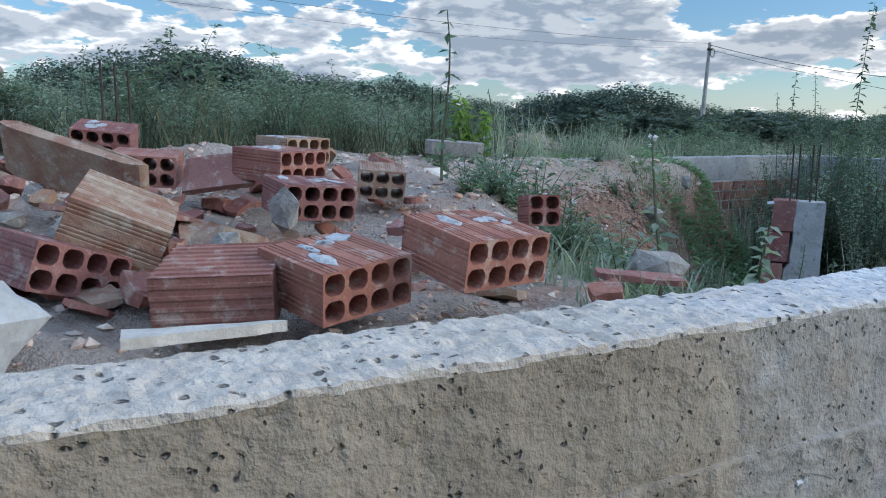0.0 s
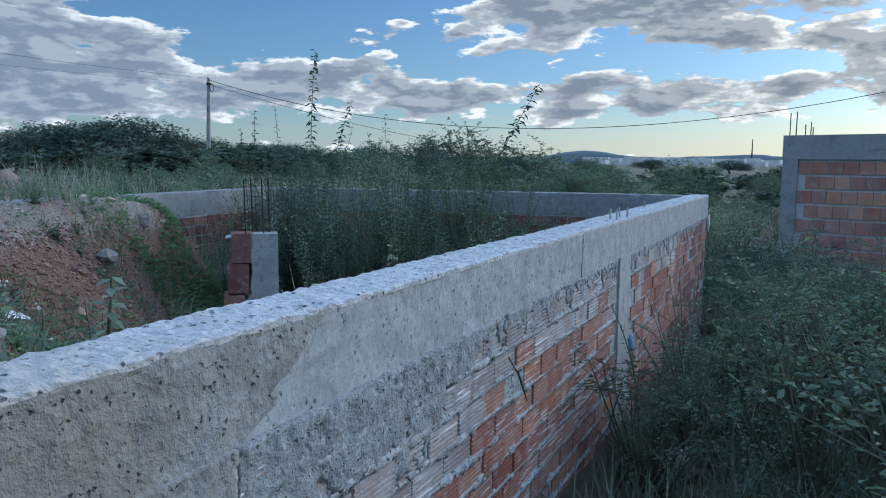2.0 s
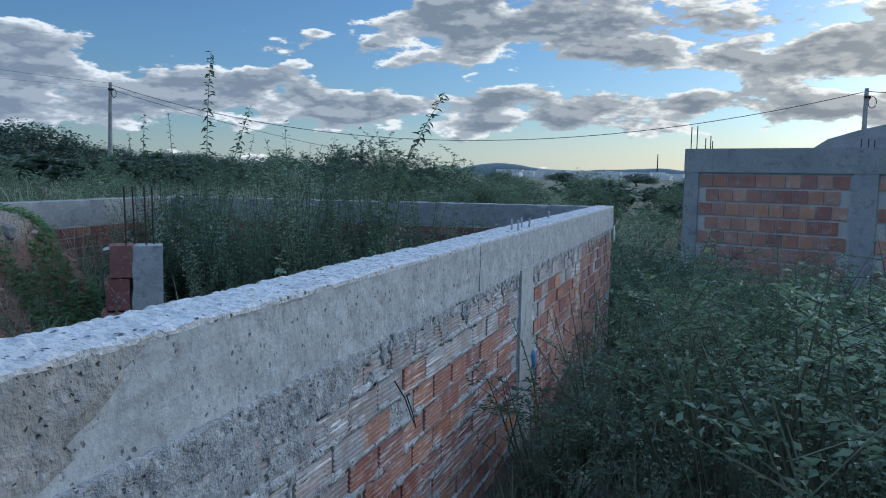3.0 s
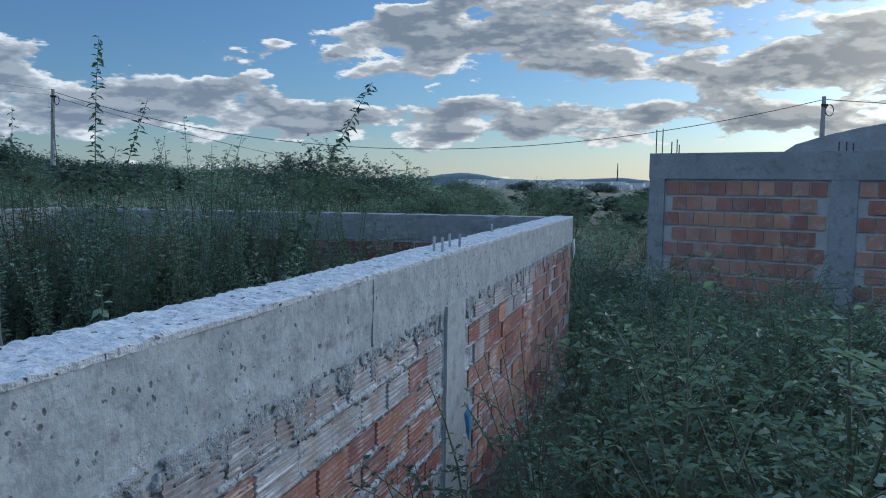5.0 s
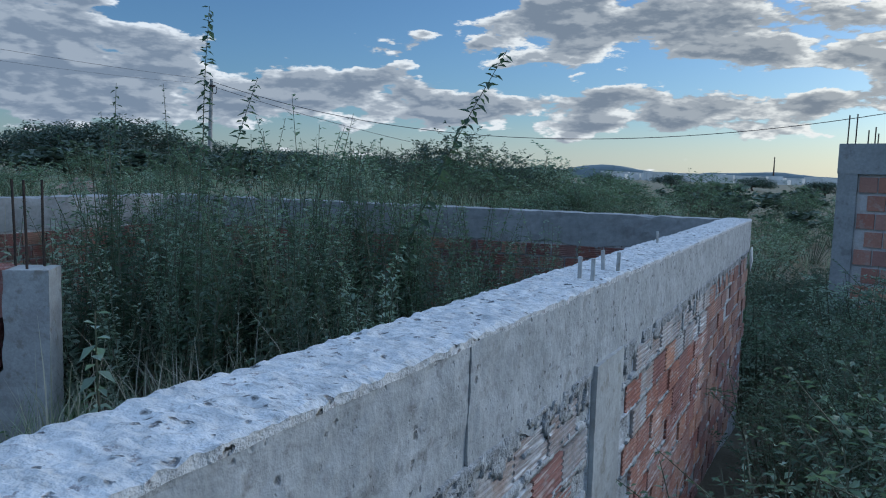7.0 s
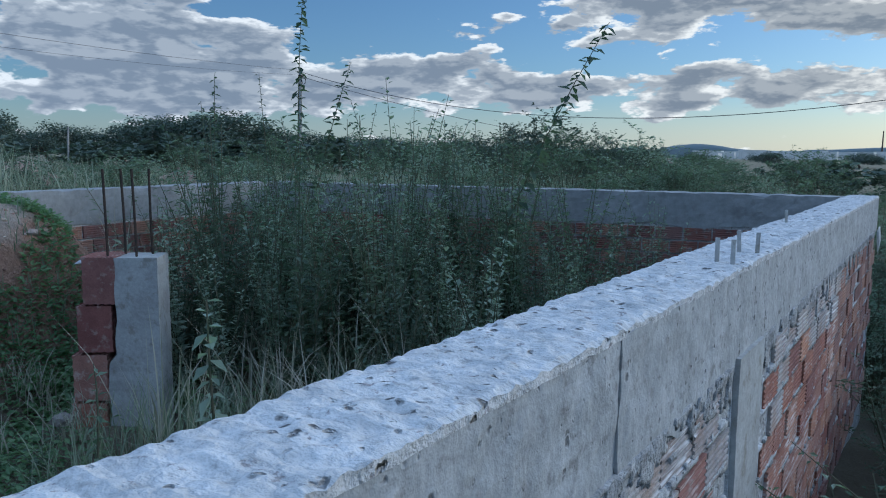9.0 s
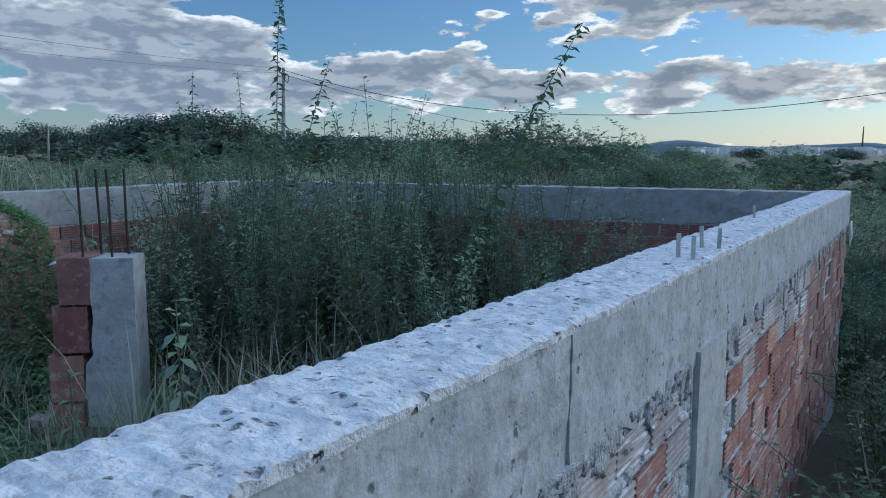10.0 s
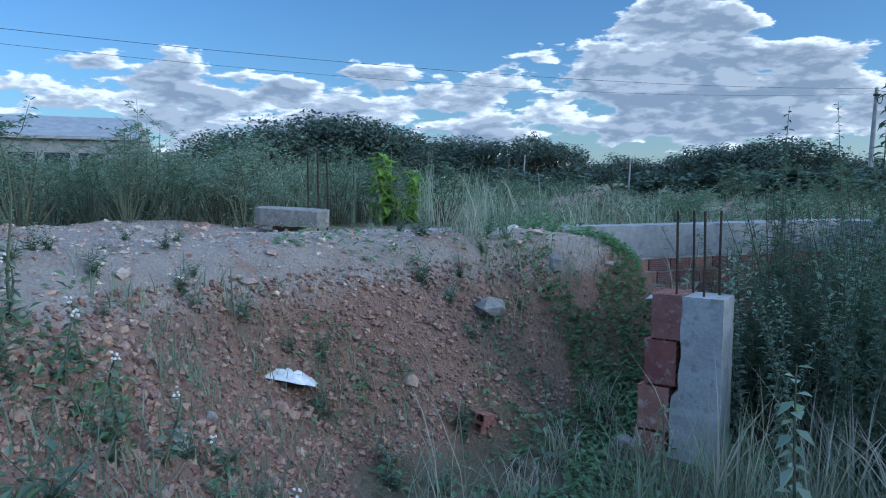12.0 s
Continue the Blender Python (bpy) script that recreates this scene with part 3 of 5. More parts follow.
    g.tube([(0.0, 2.93, 0.62), (0.03, 2.95, 0.56), (0.045, 2.99, 0.47), (0.035, 3.04, 0.43), (0.015, 3.06, 0.47), (0.0, 3.03, 0.55)], [0.0025] * 6, 4)
    part("wire", g, M_STEEL, w, "bent rusty wire in the joints")
    # the wall across the far end
    a, b = Vector((0.0, 8.5, 0)), Vector((-4.85, 7.72, 0))
    d = b - a
    yaw = math.degrees(math.atan2(d.y, d.x)) - 90
    v = thing("wall_north", pose(a.x, a.y, 0, 0, 0, yaw), "red brick plot wall with a weathered concrete beam", "wall", kind="structure")
    g = Geo()
    g.box((0.0, 0.0, -1.2), (0.18, d.length, 0.8))
    part("mortar_core", g, M_MORTAR, v)
    part("beam", rough_prism(d.length, (-0.01, 0.76), (0.2, 1.0), 130, 8, 0.006, 8.0, 0.012, 0.03), M_GREY_BEAM, v, "grey concrete beam")
    inner_bricks(v, d.length, rng)
    # the wall down the other side, half buried by the heap
    a, b = Vector((-4.85, 7.9, 0)), Vector((-4.25, 2.8, 0))
    d = b - a
    yaw = math.degrees(math.atan2(d.y, d.x)) - 90
    v = thing("wall_west", pose(a.x, a.y, 0, 0, 0, yaw), "half-buried brick plot wall with a concrete beam", "wall", kind="structure")
    g = Geo()
    g.box((0.0, 0.0, -1.2), (0.18, d.length, 0.8))
    part("mortar_core", g, M_MORTAR, v)
    part("beam", rough_prism(d.length, (-0.01, 0.76), (0.2, 1.0), 130, 8, 0.006, 18.0, 0.012, 0.03), M_GREY_BEAM, v, "grey concrete beam")
    inner_bricks(v, d.length, rng)
    return w


def inner_bricks(v, length, rng):
    """Bricks on the pit side of the far wall, whose face is at its own x = 0 and looks towards -x."""
    rest = Geo()
    base = brick_face()
    for row in range(9):
        z = 0.76 - 0.1 * (row + 1)
        stagger = rng.uniform(0, 0.05)
        y = 0.1 if row % 2 else 0.0
        while y < length - 0.2:
            m = pose(rng.uniform(-0.022, -0.012), y + 0.19 + stagger, z, 0, 0, 180)
            i = len(rest.v)
            rest.v += [tuple(m @ Vector(p)) for p in base.v]
            rest.f += [tuple(i + k for k in f) for f in base.f]
            y += 0.2
    tagged(part("bricks", rest, M_CLAY_ISL, v), "fluted red bricks in mortar", kind="stuff")


wall_east = plot_walls()


def rod(g, p, q, r=0.005, bend=0.0, rng=random):
    a, b = Vector(p), Vector(q)
    mid = (a + b) / 2 + Vector((rng.uniform(-bend, bend), rng.uniform(-bend, bend), 0))
    g.tube([a, mid, b], [r, r, r], 6)


def beam_stubs():
    rng = random.Random(9)
    for x, y, tall in ((-0.07, 4.70, 0.06), (-0.065, 4.92, 0.06), (-0.03, 4.68, 0.06), (-0.02, 4.90, 0.06), (-0.13, 6.0, 0.05)):
        g = Geo()
        rod(g, (0, 0, -0.06), (rng.uniform(-0.006, 0.006), rng.uniform(-0.006, 0.006), tall * 0.85), 0.006, 0, rng)
        ob = part("rebar_stub", g, M_CONCRETE, m=pose(x, y, 1.01))
        tagged(ob, "short mortar-coated rebar stub in the wall top", "rebar stub", "rebar stubs on the wall")


beam_stubs()


def column_stump():
    t = thing("column_stump", pose(-2.75, 4.86, -0.15, 0, 0, 40), "broken concrete column stump with red brick and bare rebars", "column")
    # concrete half
    g = Geo()
    n = 22
    for k in range(n + 1):
        z = 0.92 * k / n
        cut = -0.02 + 0.030 * noise.noise((z * 5, 0, 1)) + (0.03 if z < 0.45 else -0.01) * -1
        for x, y in ((0.135, 0.0), (0.135, 0.20), (-0.09 + cut, 0.20), (-0.05 + cut, 0.0)):
            g.v.append((x + 0.003 * noise.noise((x * 20, z * 20, y)), y + 0.003 * noise.noise((z * 17, x, 4)), z + (0.012 * noise.noise((x * 30, y * 30, 3)) if k == n else 0)))
    for k in range(n):
        g.quad_ring(4 * k, 4 * k + 4, 4)
    g.f.append((4 * n, 4 * n + 1, 4 * n + 2, 4 * n + 3))
    part("concrete_post", g, M_CONCRETE, t, "grey cast concrete half")
    for z, dx in ((0.0, -0.06), (0.235, -0.05), (0.47, -0.02), (0.70, 0.012)):
        b = brick_shell(0.16, 0.22, 0.225)
        part("brick", b, M_CLAY, t, m=pose(-0.140 + dx, 0.005, z, 0, 0, 0))
    g = Geo()
    g.lump((-0.16, 0.1, 0.9), (0.10, 0.10, 0.022), random.Random(3), 0.25)
    part("mortar_cap", g, M_MORTAR, t)
    rng = random.Random(5)
    for x, y in ((-0.10, 0.05), (-0.05, 0.15), (0.03, 0.05), (0.08, 0.15)):
        g = Geo()
        rod(g, (x, y, 0.8), (x - 0.008, y + 0.004, 1.33), 0.0062, 0.004, rng)
        part("rebar", g, M_STEEL, t, "dark rusty rebar")


def brick_shell(w, l, h):
    """A closed brick with fluted sides, from x -w/2 to w/2, y 0 to l, z 0 to h."""
    g = Geo()
    prof = []
    for (ax, az), (bx, bz), k in (((-w / 2, 0), (w / 2, 0), 5), ((w / 2, 0), (w / 2, h), 5), ((w / 2, h), (-w / 2, h), 8), ((-w / 2, h), (-w / 2, 0), 5)):
        dx, dz = bx - ax, bz - az
        ln = math.hypot(dx, dz)
        nx, nz = -dz / ln, dx / ln
        for i in range(k):
            for t, dep in ((i / k, 0.0), ((i + 0.30) / k, 0.0), ((i + 0.36) / k, 0.0035), ((i + 0.94) / k, 0.0035)):
                prof.append((ax + dx * t + nx * dep, az + dz * t + nz * dep))
    n = len(prof)
    for y in (0.0, l):
        for x, z in prof:
            g.v.append((x, y, z))
    g.quad_ring(0, n, n)
    g.f += [tuple(range(n)), tuple(range(2 * n - 1, n - 1, -1))]
    return g


column_stump()


def hollow_brick(w=0.195, l=0.195, h=0.092, cols=4, rows=2):
    """A fluted clay brick with rounded channels through it: x across, y along the channels, z up from its bed."""
    g = Geo()
    n_side = 0
    cw, ch = w / cols, h / rows
    for c in range(cols):
        for r in range(rows):
            cx, cz = -w / 2 + cw * (c + 0.5), ch * (r + 0.5)
            hx, hz = cw * 0.5 - 0.0045, ch * 0.5 - 0.0045
            outer = [(-cw / 2, -ch / 2), (0, -ch / 2), (cw / 2, -ch / 2), (cw / 2, 0), (cw / 2, ch / 2), (0, ch / 2), (-cw / 2, ch / 2), (-cw / 2, 0)]
            inner = []
            k = 0.42
            for a, b in ((-1, -1), (1, -1), (1, 1), (-1, 1)):
                if a * b > 0:
                    inner += [(a * hx, b * hz * k), (a * hx * (0.5 + k / 2), b * hz * (0.5 + k / 2) + b * hz * 0.16), (a * hx * k, b * hz)]
                else:
                    inner += [(a * hx * k, b * hz), (a * hx * (0.5 + k / 2), b * hz * (0.5 + k / 2) + b * hz * 0.16), (a * hx, b * hz * k)]
            outer12 = [outer[7], outer[0], outer[1], outer[1], outer[2], outer[3], outer[3], outer[4], outer[5], outer[5], outer[6], outer[7]]
            i = len(g.v)
            for y in (0.0, l):
                g.v += [(cx + a, y, cz + b) for a, b in outer12]
                g.v += [(cx + a, y, cz + b) for a, b in inner]
            for j in range(12):
                q = (j + 1) % 12
                if outer12[j] != outer12[q]:
                    g.f.append((i + j, i + q, i + 12 + q, i + 12 + j))
                    g.f.append((i + 24 + q, i + 24 + j, i + 36 + j, i + 36 + q))
                else:
                    g.f.append((i + j, i + 12 + q, i + 12 + j))
                    g.f.append((i + 24 + q, i + 36 + j, i + 36 + q))
                g.f.append((i + 12 + j, i + 12 + q, i + 36 + q, i + 36 + j))
    # fluted outer skin
    prof = []
    for (ax, az), (bx, bz), k in (((-w / 2, 0), (w / 2, 0), 4), ((w / 2, 0), (w / 2, h), 2), ((w / 2, h), (-w / 2, h), 4), ((-w / 2, h), (-w / 2, 0), 2)):
        dx, dz = bx - ax, bz - az
        ln = math.hypot(dx, dz)
        nx, nz = -dz / ln, dx / ln
        for i in range(k):
            for t, dep in ((0.0, 0), (0.30, 0), (0.32, 0.002), (0.40, 0.002), (0.42, 0), (0.50, 0), (0.52, 0.002), (0.60, 0.002), (0.62, 0), (0.70, 0), (0.72, 0.002), (0.80, 0.002), (0.82, 0)):
                s = (i + t) / k
                prof.append((ax + dx * s + nx * dep, az + dz * s + nz * dep))
    a = len(g.v)
    for y in (0.0005, l - 0.0005):
        for x, z in prof:
            g.v.append((x, y, z))
    g.quad_ring(a, a + len(prof), len(prof))
    return g


HOLLOW = {}


def hollow(kind="full"):
    if kind not in HOLLOW:
        me = (hollow_brick() if kind == "full" else hollow_brick(0.147, 0.15, 0.092, 3, 2) if kind == "short" else hollow_brick(0.098, 0.12, 0.092, 2, 2)).mesh("hollow_brick")
        HOLLOW[kind] = me
    return HOLLOW[kind]


PILE = [
    ("full", (-0.364, 0.751, 0.995), 38, 8, 0, "c"),
    ("full", (-0.424, 0.511, 0.955), 45, 6, -4, "c"),
    ("full", (-1.107, 0.654, 1.027), 30, 4, 3, "c"),
    ("full", (-1.398, 0.703, 1.103), 58, 3, 0, "c"),
    ("full", (-1.922, 0.889, 1.127), 48, 2, 0, "d"),
    ("short", (-1.429, 0.965, 1.041), 8, 8, 4, "d"),
    ("full", (-1.625, 0.277, 1.081), 12, 4, 3, "c"),
    ("full", (-2.12, 0.2, 1.144), 14, 10, 5, "c"),
    ("full", (-0.763, 0.066, 0.952), 58, 4, 18, "c"),
    ("full", (-0.948, 0.06, 1.072), -76, -24, 12, "d"),
    ("half", (-1.052, 1.331, 0.989), 10, -8, 0, "c"),
    ("solid", (-0.63, 0.209, 0.938), -84, 2, 6, "c"),
]


# ---- the pile of bricks on the heap ----
def brick_label(kind, m):
    if m == "d":
        return "dusty mortar-stained hollow clay brick on the rubble"
    return {"full": "red fluted hollow brick with eight holes on rubble", "solid": "red fluted hollow brick lying side-on on rubble",
            "short": "broken hollow brick with six holes", "half": "half of a hollow red brick"}[kind]


def brick_pile():
    rng = random.Random(21)
    for kind, (x, y, z), yaw, tip, roll, m in PILE:
        me = (hollow(kind) if kind != "solid" else brick_shell(0.205, 0.20, 0.1).mesh("hollow_brick")).copy()
        turned = pose(x, y, z, 0, 0, 62 + yaw) @ pose(0, 0, 0, tip, roll, 0)
        ob = part("hollow_brick", me, M_CLAY_DIRTY if m == "d" else M_CLAY, m=turned)
        tagged(ob, brick_label(kind, m), "brick", "bricks of the pile")
        if kind == "full" and rng.random() < 0.75:
            for k in range(4):
                g = Geo()
                g.lump((rng.uniform(-0.07, 0.07), rng.uniform(0.05, 0.16), 0.092), (rng.uniform(0.012, 0.03), rng.uniform(0.012, 0.04), 0.004), rng, 0.3)
                part("mortar_patch", g, M_MORTAR, ob, "dried grey mortar")


brick_pile()


def slab(name, lo, hi, m, material, label, category, seed=0, cells=5, amp=0.006):
    """A broken flat piece with ragged edges."""
    g = Geo()
    n = 14
    for z in (lo[2], hi[2]):
        for k in range(n):
            a = 2 * math.pi * k / n
            c, s = math.cos(a), math.sin(a)
            q = 1 / max(abs(c), abs(s))
            q *= 1 + 0.10 * noise.noise((c * 2 + seed, s * 2, 1.0))
            g.v.append((lerp(lo[0], hi[0], 0.5 + c * q / 2), lerp(lo[1], hi[1], 0.5 + s * q / 2), z + amp * noise.noise((c * 3, s * 3, seed + z * 50))))
    g.quad_ring(0, n, n)
    g.f += [tuple(range(n - 1, -1, -1)), tuple(range(n, 2 * n))]
    ob = part(name, g, material, m=m)
    return tagged(ob, label, category)


def rock(name, c, size, seed, material, label, category):
    g = Geo()
    g.lump((0, 0, 0), (1, 1, 1), random.Random(seed), 0.22)
    bm = bmesh.new()
    me = g.mesh(name)
    bm.from_mesh(me)
    bmesh.ops.subdivide_edges(bm, edges=bm.edges[:], cuts=2, use_grid_fill=True)
    for v in bm.verts:
        v.co *= 1 + 0.10 * noise.noise(v.co * 2.3 + Vector((seed, 0, 0))) + 0.05 * noise.noise(v.co * 6)
        v.co = Vector((v.co.x * size[0], v.co.y * size[1], v.co.z * size[2]))
    bm.to_mesh(me)
    bm.free()
    ob = part(name, me, material, m=pose(*c, 0, 0, seed * 37))
    return tagged(ob, label, category)


def pile_extras():
    slab("mortar_slab", (-0.21, -0.02, 0.0), (0.21, 0.02, 0.14), pose(-1.45, 0.10, 1.09, 20, 14, 50), M_CLAY_DIRTY, "dusty flat slab leaning on the pile", "slab", 2)
    slab("brick_shard", (-0.11, -0.012, 0.0), (0.11, 0.012, 0.12), pose(-1.52, 0.48, 1.08, -40, -8, 62), M_CLAY, "broken flat red brick shard", "brick shard", 5)
    slab("brick_shard", (-0.10, -0.02, 0.0), (0.10, 0.02, 0.012), pose(-0.43, 1.13, 0.965, 14, 6, 70), M_CLAY, "fluted red brick shard half sunk in dirt", "brick shard", 7)
    slab("brick_shard", (-0.05, -0.035, 0.0), (0.05, 0.035, 0.014), pose(-0.75, 0.11, 0.945, 6, 4, 20), M_CLAY_DIRTY, "small dusty tile piece on the ground", "brick shard", 8)
    slab("brick_shard", (-0.055, -0.04, 0.0), (0.055, 0.04, 0.02), pose(-0.86, 0.80, 1.03, 12, -8, 30), M_CLAY, "small red brick shard on rubble", "brick shard", 9)
    slab("brick_shard", (-0.03, -0.03, 0.0), (0.03, 0.03, 0.02), pose(-0.30, 0.93, 0.975, 12, -8, 60), M_CLAY, "small red brick shard on rubble", "brick shard", 10)
    rng = random.Random(77)
    for k in range(70):
        x = rng.uniform(-2.3, -0.55)
        y = rng.uniform(-0.75, 0.45) if k < 40 else rng.uniform(0.2, 1.1)
        k2 = 1.0 if k < 26 else 0.5
        slab("brick_shard", (-k2 * rng.uniform(0.04, 0.11), -k2 * rng.uniform(0.03, 0.07), 0.0), (k2 * rng.uniform(0.04, 0.11), k2 * rng.uniform(0.03, 0.07), rng.uniform(0.010, 0.022)),
             pose(x, y, height(x, y) + rng.uniform(0.005, 0.03), rng.uniform(-28, 28), rng.uniform(-28, 28), rng.uniform(0, 180)), M_CLAY, "broken red brick shard among rubble", "brick shard", 20 + k)
    for k in range(75):
        x, y = -0.45 - 2.3 * rng.random(), rng.gauss(0.35, 0.55)
        if y > 1.25 - 0.1 * x:
            continue
        w, l = rng.uniform(0.03, 0.09), rng.uniform(0.02, 0.055)
        slab("brick_shard", (-w, -l, 0.0), (w, l, rng.uniform(0.012, 0.035)), pose(x, y, height(x, y) + rng.uniform(0.0, 0.02), rng.uniform(-35, 35), rng.uniform(-35, 35), rng.uniform(0, 180)),
             M_CLAY if rng.random() < 0.7 else M_CLAY_DIRTY, "broken red brick shard among rubble", "brick shard", 120 + k, amp=0.012)
    for k in range(16):
        x, y = rng.uniform(-1.9, -0.5), rng.uniform(-0.2, 0.9)
        q = rng.uniform(0.018, 0.045)
        rock("concrete_chunk", (x, y, height(x, y) + 0.3 * q), (q * 1.3, q, q * 0.7), 60 + k, M_STONE if k % 3 else M_CONCRETE, "grey lump of mortar on rubble", "concrete chunk")
    rock("concrete_chunk", (-0.50, -0.10, 0.98), (0.11, 0.09, 0.10), 3, M_CONCRETE, "pale broken lump of concrete by the wall", "concrete chunk")
    rock("concrete_chunk", (-1.05, 0.40, 1.0), (0.055, 0.04, 0.03), 5, M_STONE, "grey lump of mortar on rubble", "concrete chunk")
    rock("concrete_chunk", (-1.15, 0.22, 1.02), (0.07, 0.05, 0.035), 6, M_STONE, "grey lump of mortar on rubble", "concrete chunk")
    rock("concrete_chunk", (-1.06, 0.545, 1.06), (0.05, 0.04, 0.06), 15, M_STONE, "mortar lump stuck on a brick", "concrete chunk")
    rock("concrete_chunk", (-0.66, 1.42, 0.93), (0.10, 0.07, 0.05), 7, M_STONE, "grey stone half sunk in rubble", "stone")
    rock("stone", (-3.55, 4.50, 0.86), (0.05, 0.05, 0.07), 8, M_STONE, "pale stone on the edge of the heap", "stone")
    rock("stone", (-3.47, 4.08, 0.63), (0.12, 0.10, 0.07), 9, M_STONE, "grey boulder in the slope of the heap", "stone")
    rock("stone", (-2.2, 2.57, 0.46), (0.05, 0.04, 0.06), 10, M_STONE, "pale stone on red earth", "stone")
    rock("stone", (-2.42, 2.66, 0.48), (0.03, 0.03, 0.025), 18, M_STONE, "pale pebble on red earth", "stone")
    rock("stone", (-2.95, 4.62, 0.02), (0.06, 0.05, 0.04), 11, M_STONE, "small stone beside the column stump", "stone")
    rock("stone", (0.46, 4.15, -0.16), (0.13, 0.10, 0.08), 12, M_STONE, "pale stone in the weeds by the wall", "stone")
    # splinter of board on the wall top
    g = Geo()
    n = 10
    for k in range(n + 1):
        t = k / n
        wdt = 0.028 * (1 - t) ** 0.7 + 0.004
        for dy, dz in ((-wdt, 0), (wdt * 0.6, 0), (wdt * 0.6, 0.012), (-wdt, 0.014)):
            g.v.append((0.20 * t, dy + 0.006 * noise.noise((t * 6, dy * 90, 0)), dz))
    for k in range(n):
        g.quad_ring(4 * k, 4 * k + 4, 4)
    g.f += [(3, 2, 1, 0), (4 * n, 4 * n + 1, 4 * n + 2, 4 * n + 3)]
    tagged(part("wood_splinter", g, M_WOOD, m=pose(-0.215, 0.10, 1.012, 0, 0, 84)), "bleached splinter of board on the wall", "board")
    # brick pieces and slab on the far edge of the heap
    t = part("hollow_brick", hollow("full").copy(), M_CLAY_DIRTY, m=pose(-4.98, 3.22, 0.93, 3, -2, 150))
    tagged(t, "grey weathered brick with a second piece on it", "brick", "bricks on the heap edge")
    t = slab("concrete_chunk", (-0.25, -0.09, 0), (0.25, 0.09, 0.11), pose(-4.9, 3.14, 1.02, 4, 3, 68), M_STONE, "long grey broken block on the heap edge", "concrete chunk", 31)
    t = part("hollow_brick", hollow("half").copy(), M_CLAY, m=pose(-3.0, 3.83, 0.13, -14, 10, 40))
    tagged(t, "half-buried hollow brick in red earth", "brick", "bricks in the slope")
    # rags in the joints of the wall
    for name, c, size, mat, label in (("blue_rag", (0.018, 4.95, 0.24), (0.016, 0.03, 0.075), M_BLUE, "faded blue plastic scrap stuck in the wall"), ("white_rag", (0.02, 8.63, 0.74), (0.014, 0.035, 0.09), M_BAG, "torn white plastic hanging at the wall end")):
        g = Geo()
        g.lump((0, 0, 0), (1, 1, 1), random.Random(4), 0.45)
        g.v = [(a * size[0], b * size[1], d * size[2]) for a, b, d in g.v]
        tagged(part(name, g, mat, m=pose(*c)), label, "rag")
    # starter bars left standing in the ground
    for cx, cy, tops in ((-5.68, 3.31, (1.62, 1.58, 1.5)), (-4.25, 0.35, (1.62, 1.6, 1.56))):
        for k, top in enumerate(tops):
            x, y = cx + 0.03 * (k % 2), cy + 0.075 * k
            z = height(x, y) - 0.1
            g = Geo()
            rod(g, (0, 0, 0), (0.01, 0.005, top - z), 0.007, 0.01, random.Random(k))
            tagged(part("starter_bar", g, M_STEEL, m=pose(x, y, z)), "thin rusty steel bar standing in the ground", "rebar", "starter bars")
    # leaning stick and pale posts in the field
    for x, y, tall, r, mat, label in ((-8.2, 5.9, 0.95, 0.018, M_BARK, "thin dead stick standing in the field"), (-42.0, 19.5, 2.6, 0.07, M_POLE, "pale fence post far in the field"), (-40.0, 25.5, 2.4, 0.07, M_POLE, "pale fence post far in the field")):
        g = Geo()
        g.tube([(0, 0, -0.2), (0.03 * tall, 0.02, tall * 0.5), (0.01, 0.05 * tall, tall)], [r, r * 0.85, r * 0.6], 6)
        tagged(part("post", g, mat, m=pose(x, y, height(x, y))), label, "post")
    # heaps of spoil beyond the plot
    for x, y, w, tall in ((-12.5, 9.0, 1.6, 0.75), (-11.0, 11.0, 1.3, 0.6), (-13.2, 6.9, 1.2, 0.5)):
        g = Geo()
        n = 28
        for j in range(n + 1):
            for i in range(n + 1):
                u, v = 2 * i / n - 1, 2 * j / n - 1
                q = max(0.0, 1 - u * u - v * v)
                g.v.append((u * w, v * w, tall * q * (0.85 + 0.5 * noise.noise((u * 3 + x, v * 3, 1))) + 0.04 * noise.noise((u * 11, v * 11, x)) - 0.08))
        for j in range(n):
            for i in range(n):
                a = j * (n + 1) + i
                g.f.append((a, a + 1, a + n + 2, a + n + 1))
        tagged(part("spoil_heap", g, M_CLODS, m=pose(x, y, height(x, y)), smooth=True), "heap of reddish spoil in the field", "soil heap", "spoil heaps")
    # crumpled white bag
    g = Geo()
    n = 14
    for j in range(n + 1):
        for i in range(n + 1):
            u, v = i / n - 0.5, j / n - 0.5
            edge = max(0.0, 1 - (abs(u) * 2) ** 3) * max(0.0, 1 - (abs(v) * 2) ** 3)
            g.v.append((u * 0.24 + 0.02 * noise.noise((u * 6, v * 6, 1)), v * 0.13 + 0.02 * noise.noise((u * 5, v * 5, 4)), edge * (0.035 + 0.03 * noise.noise((u * 9, v * 9, 2)))))
    for j in range(n):
        for i in range(n):
            a = j * (n + 1) + i
            g.f.append((a, a + 1, a + n + 2, a + n + 1))
    x, y = -2.92, 2.97
    tagged(part("plastic_bag", g, M_BAG, m=pose(x, y, height(x, y) + 0.01, -8, 12, 80), smooth=True), "crumpled white plastic bag on red earth", "bag")


pile_extras()


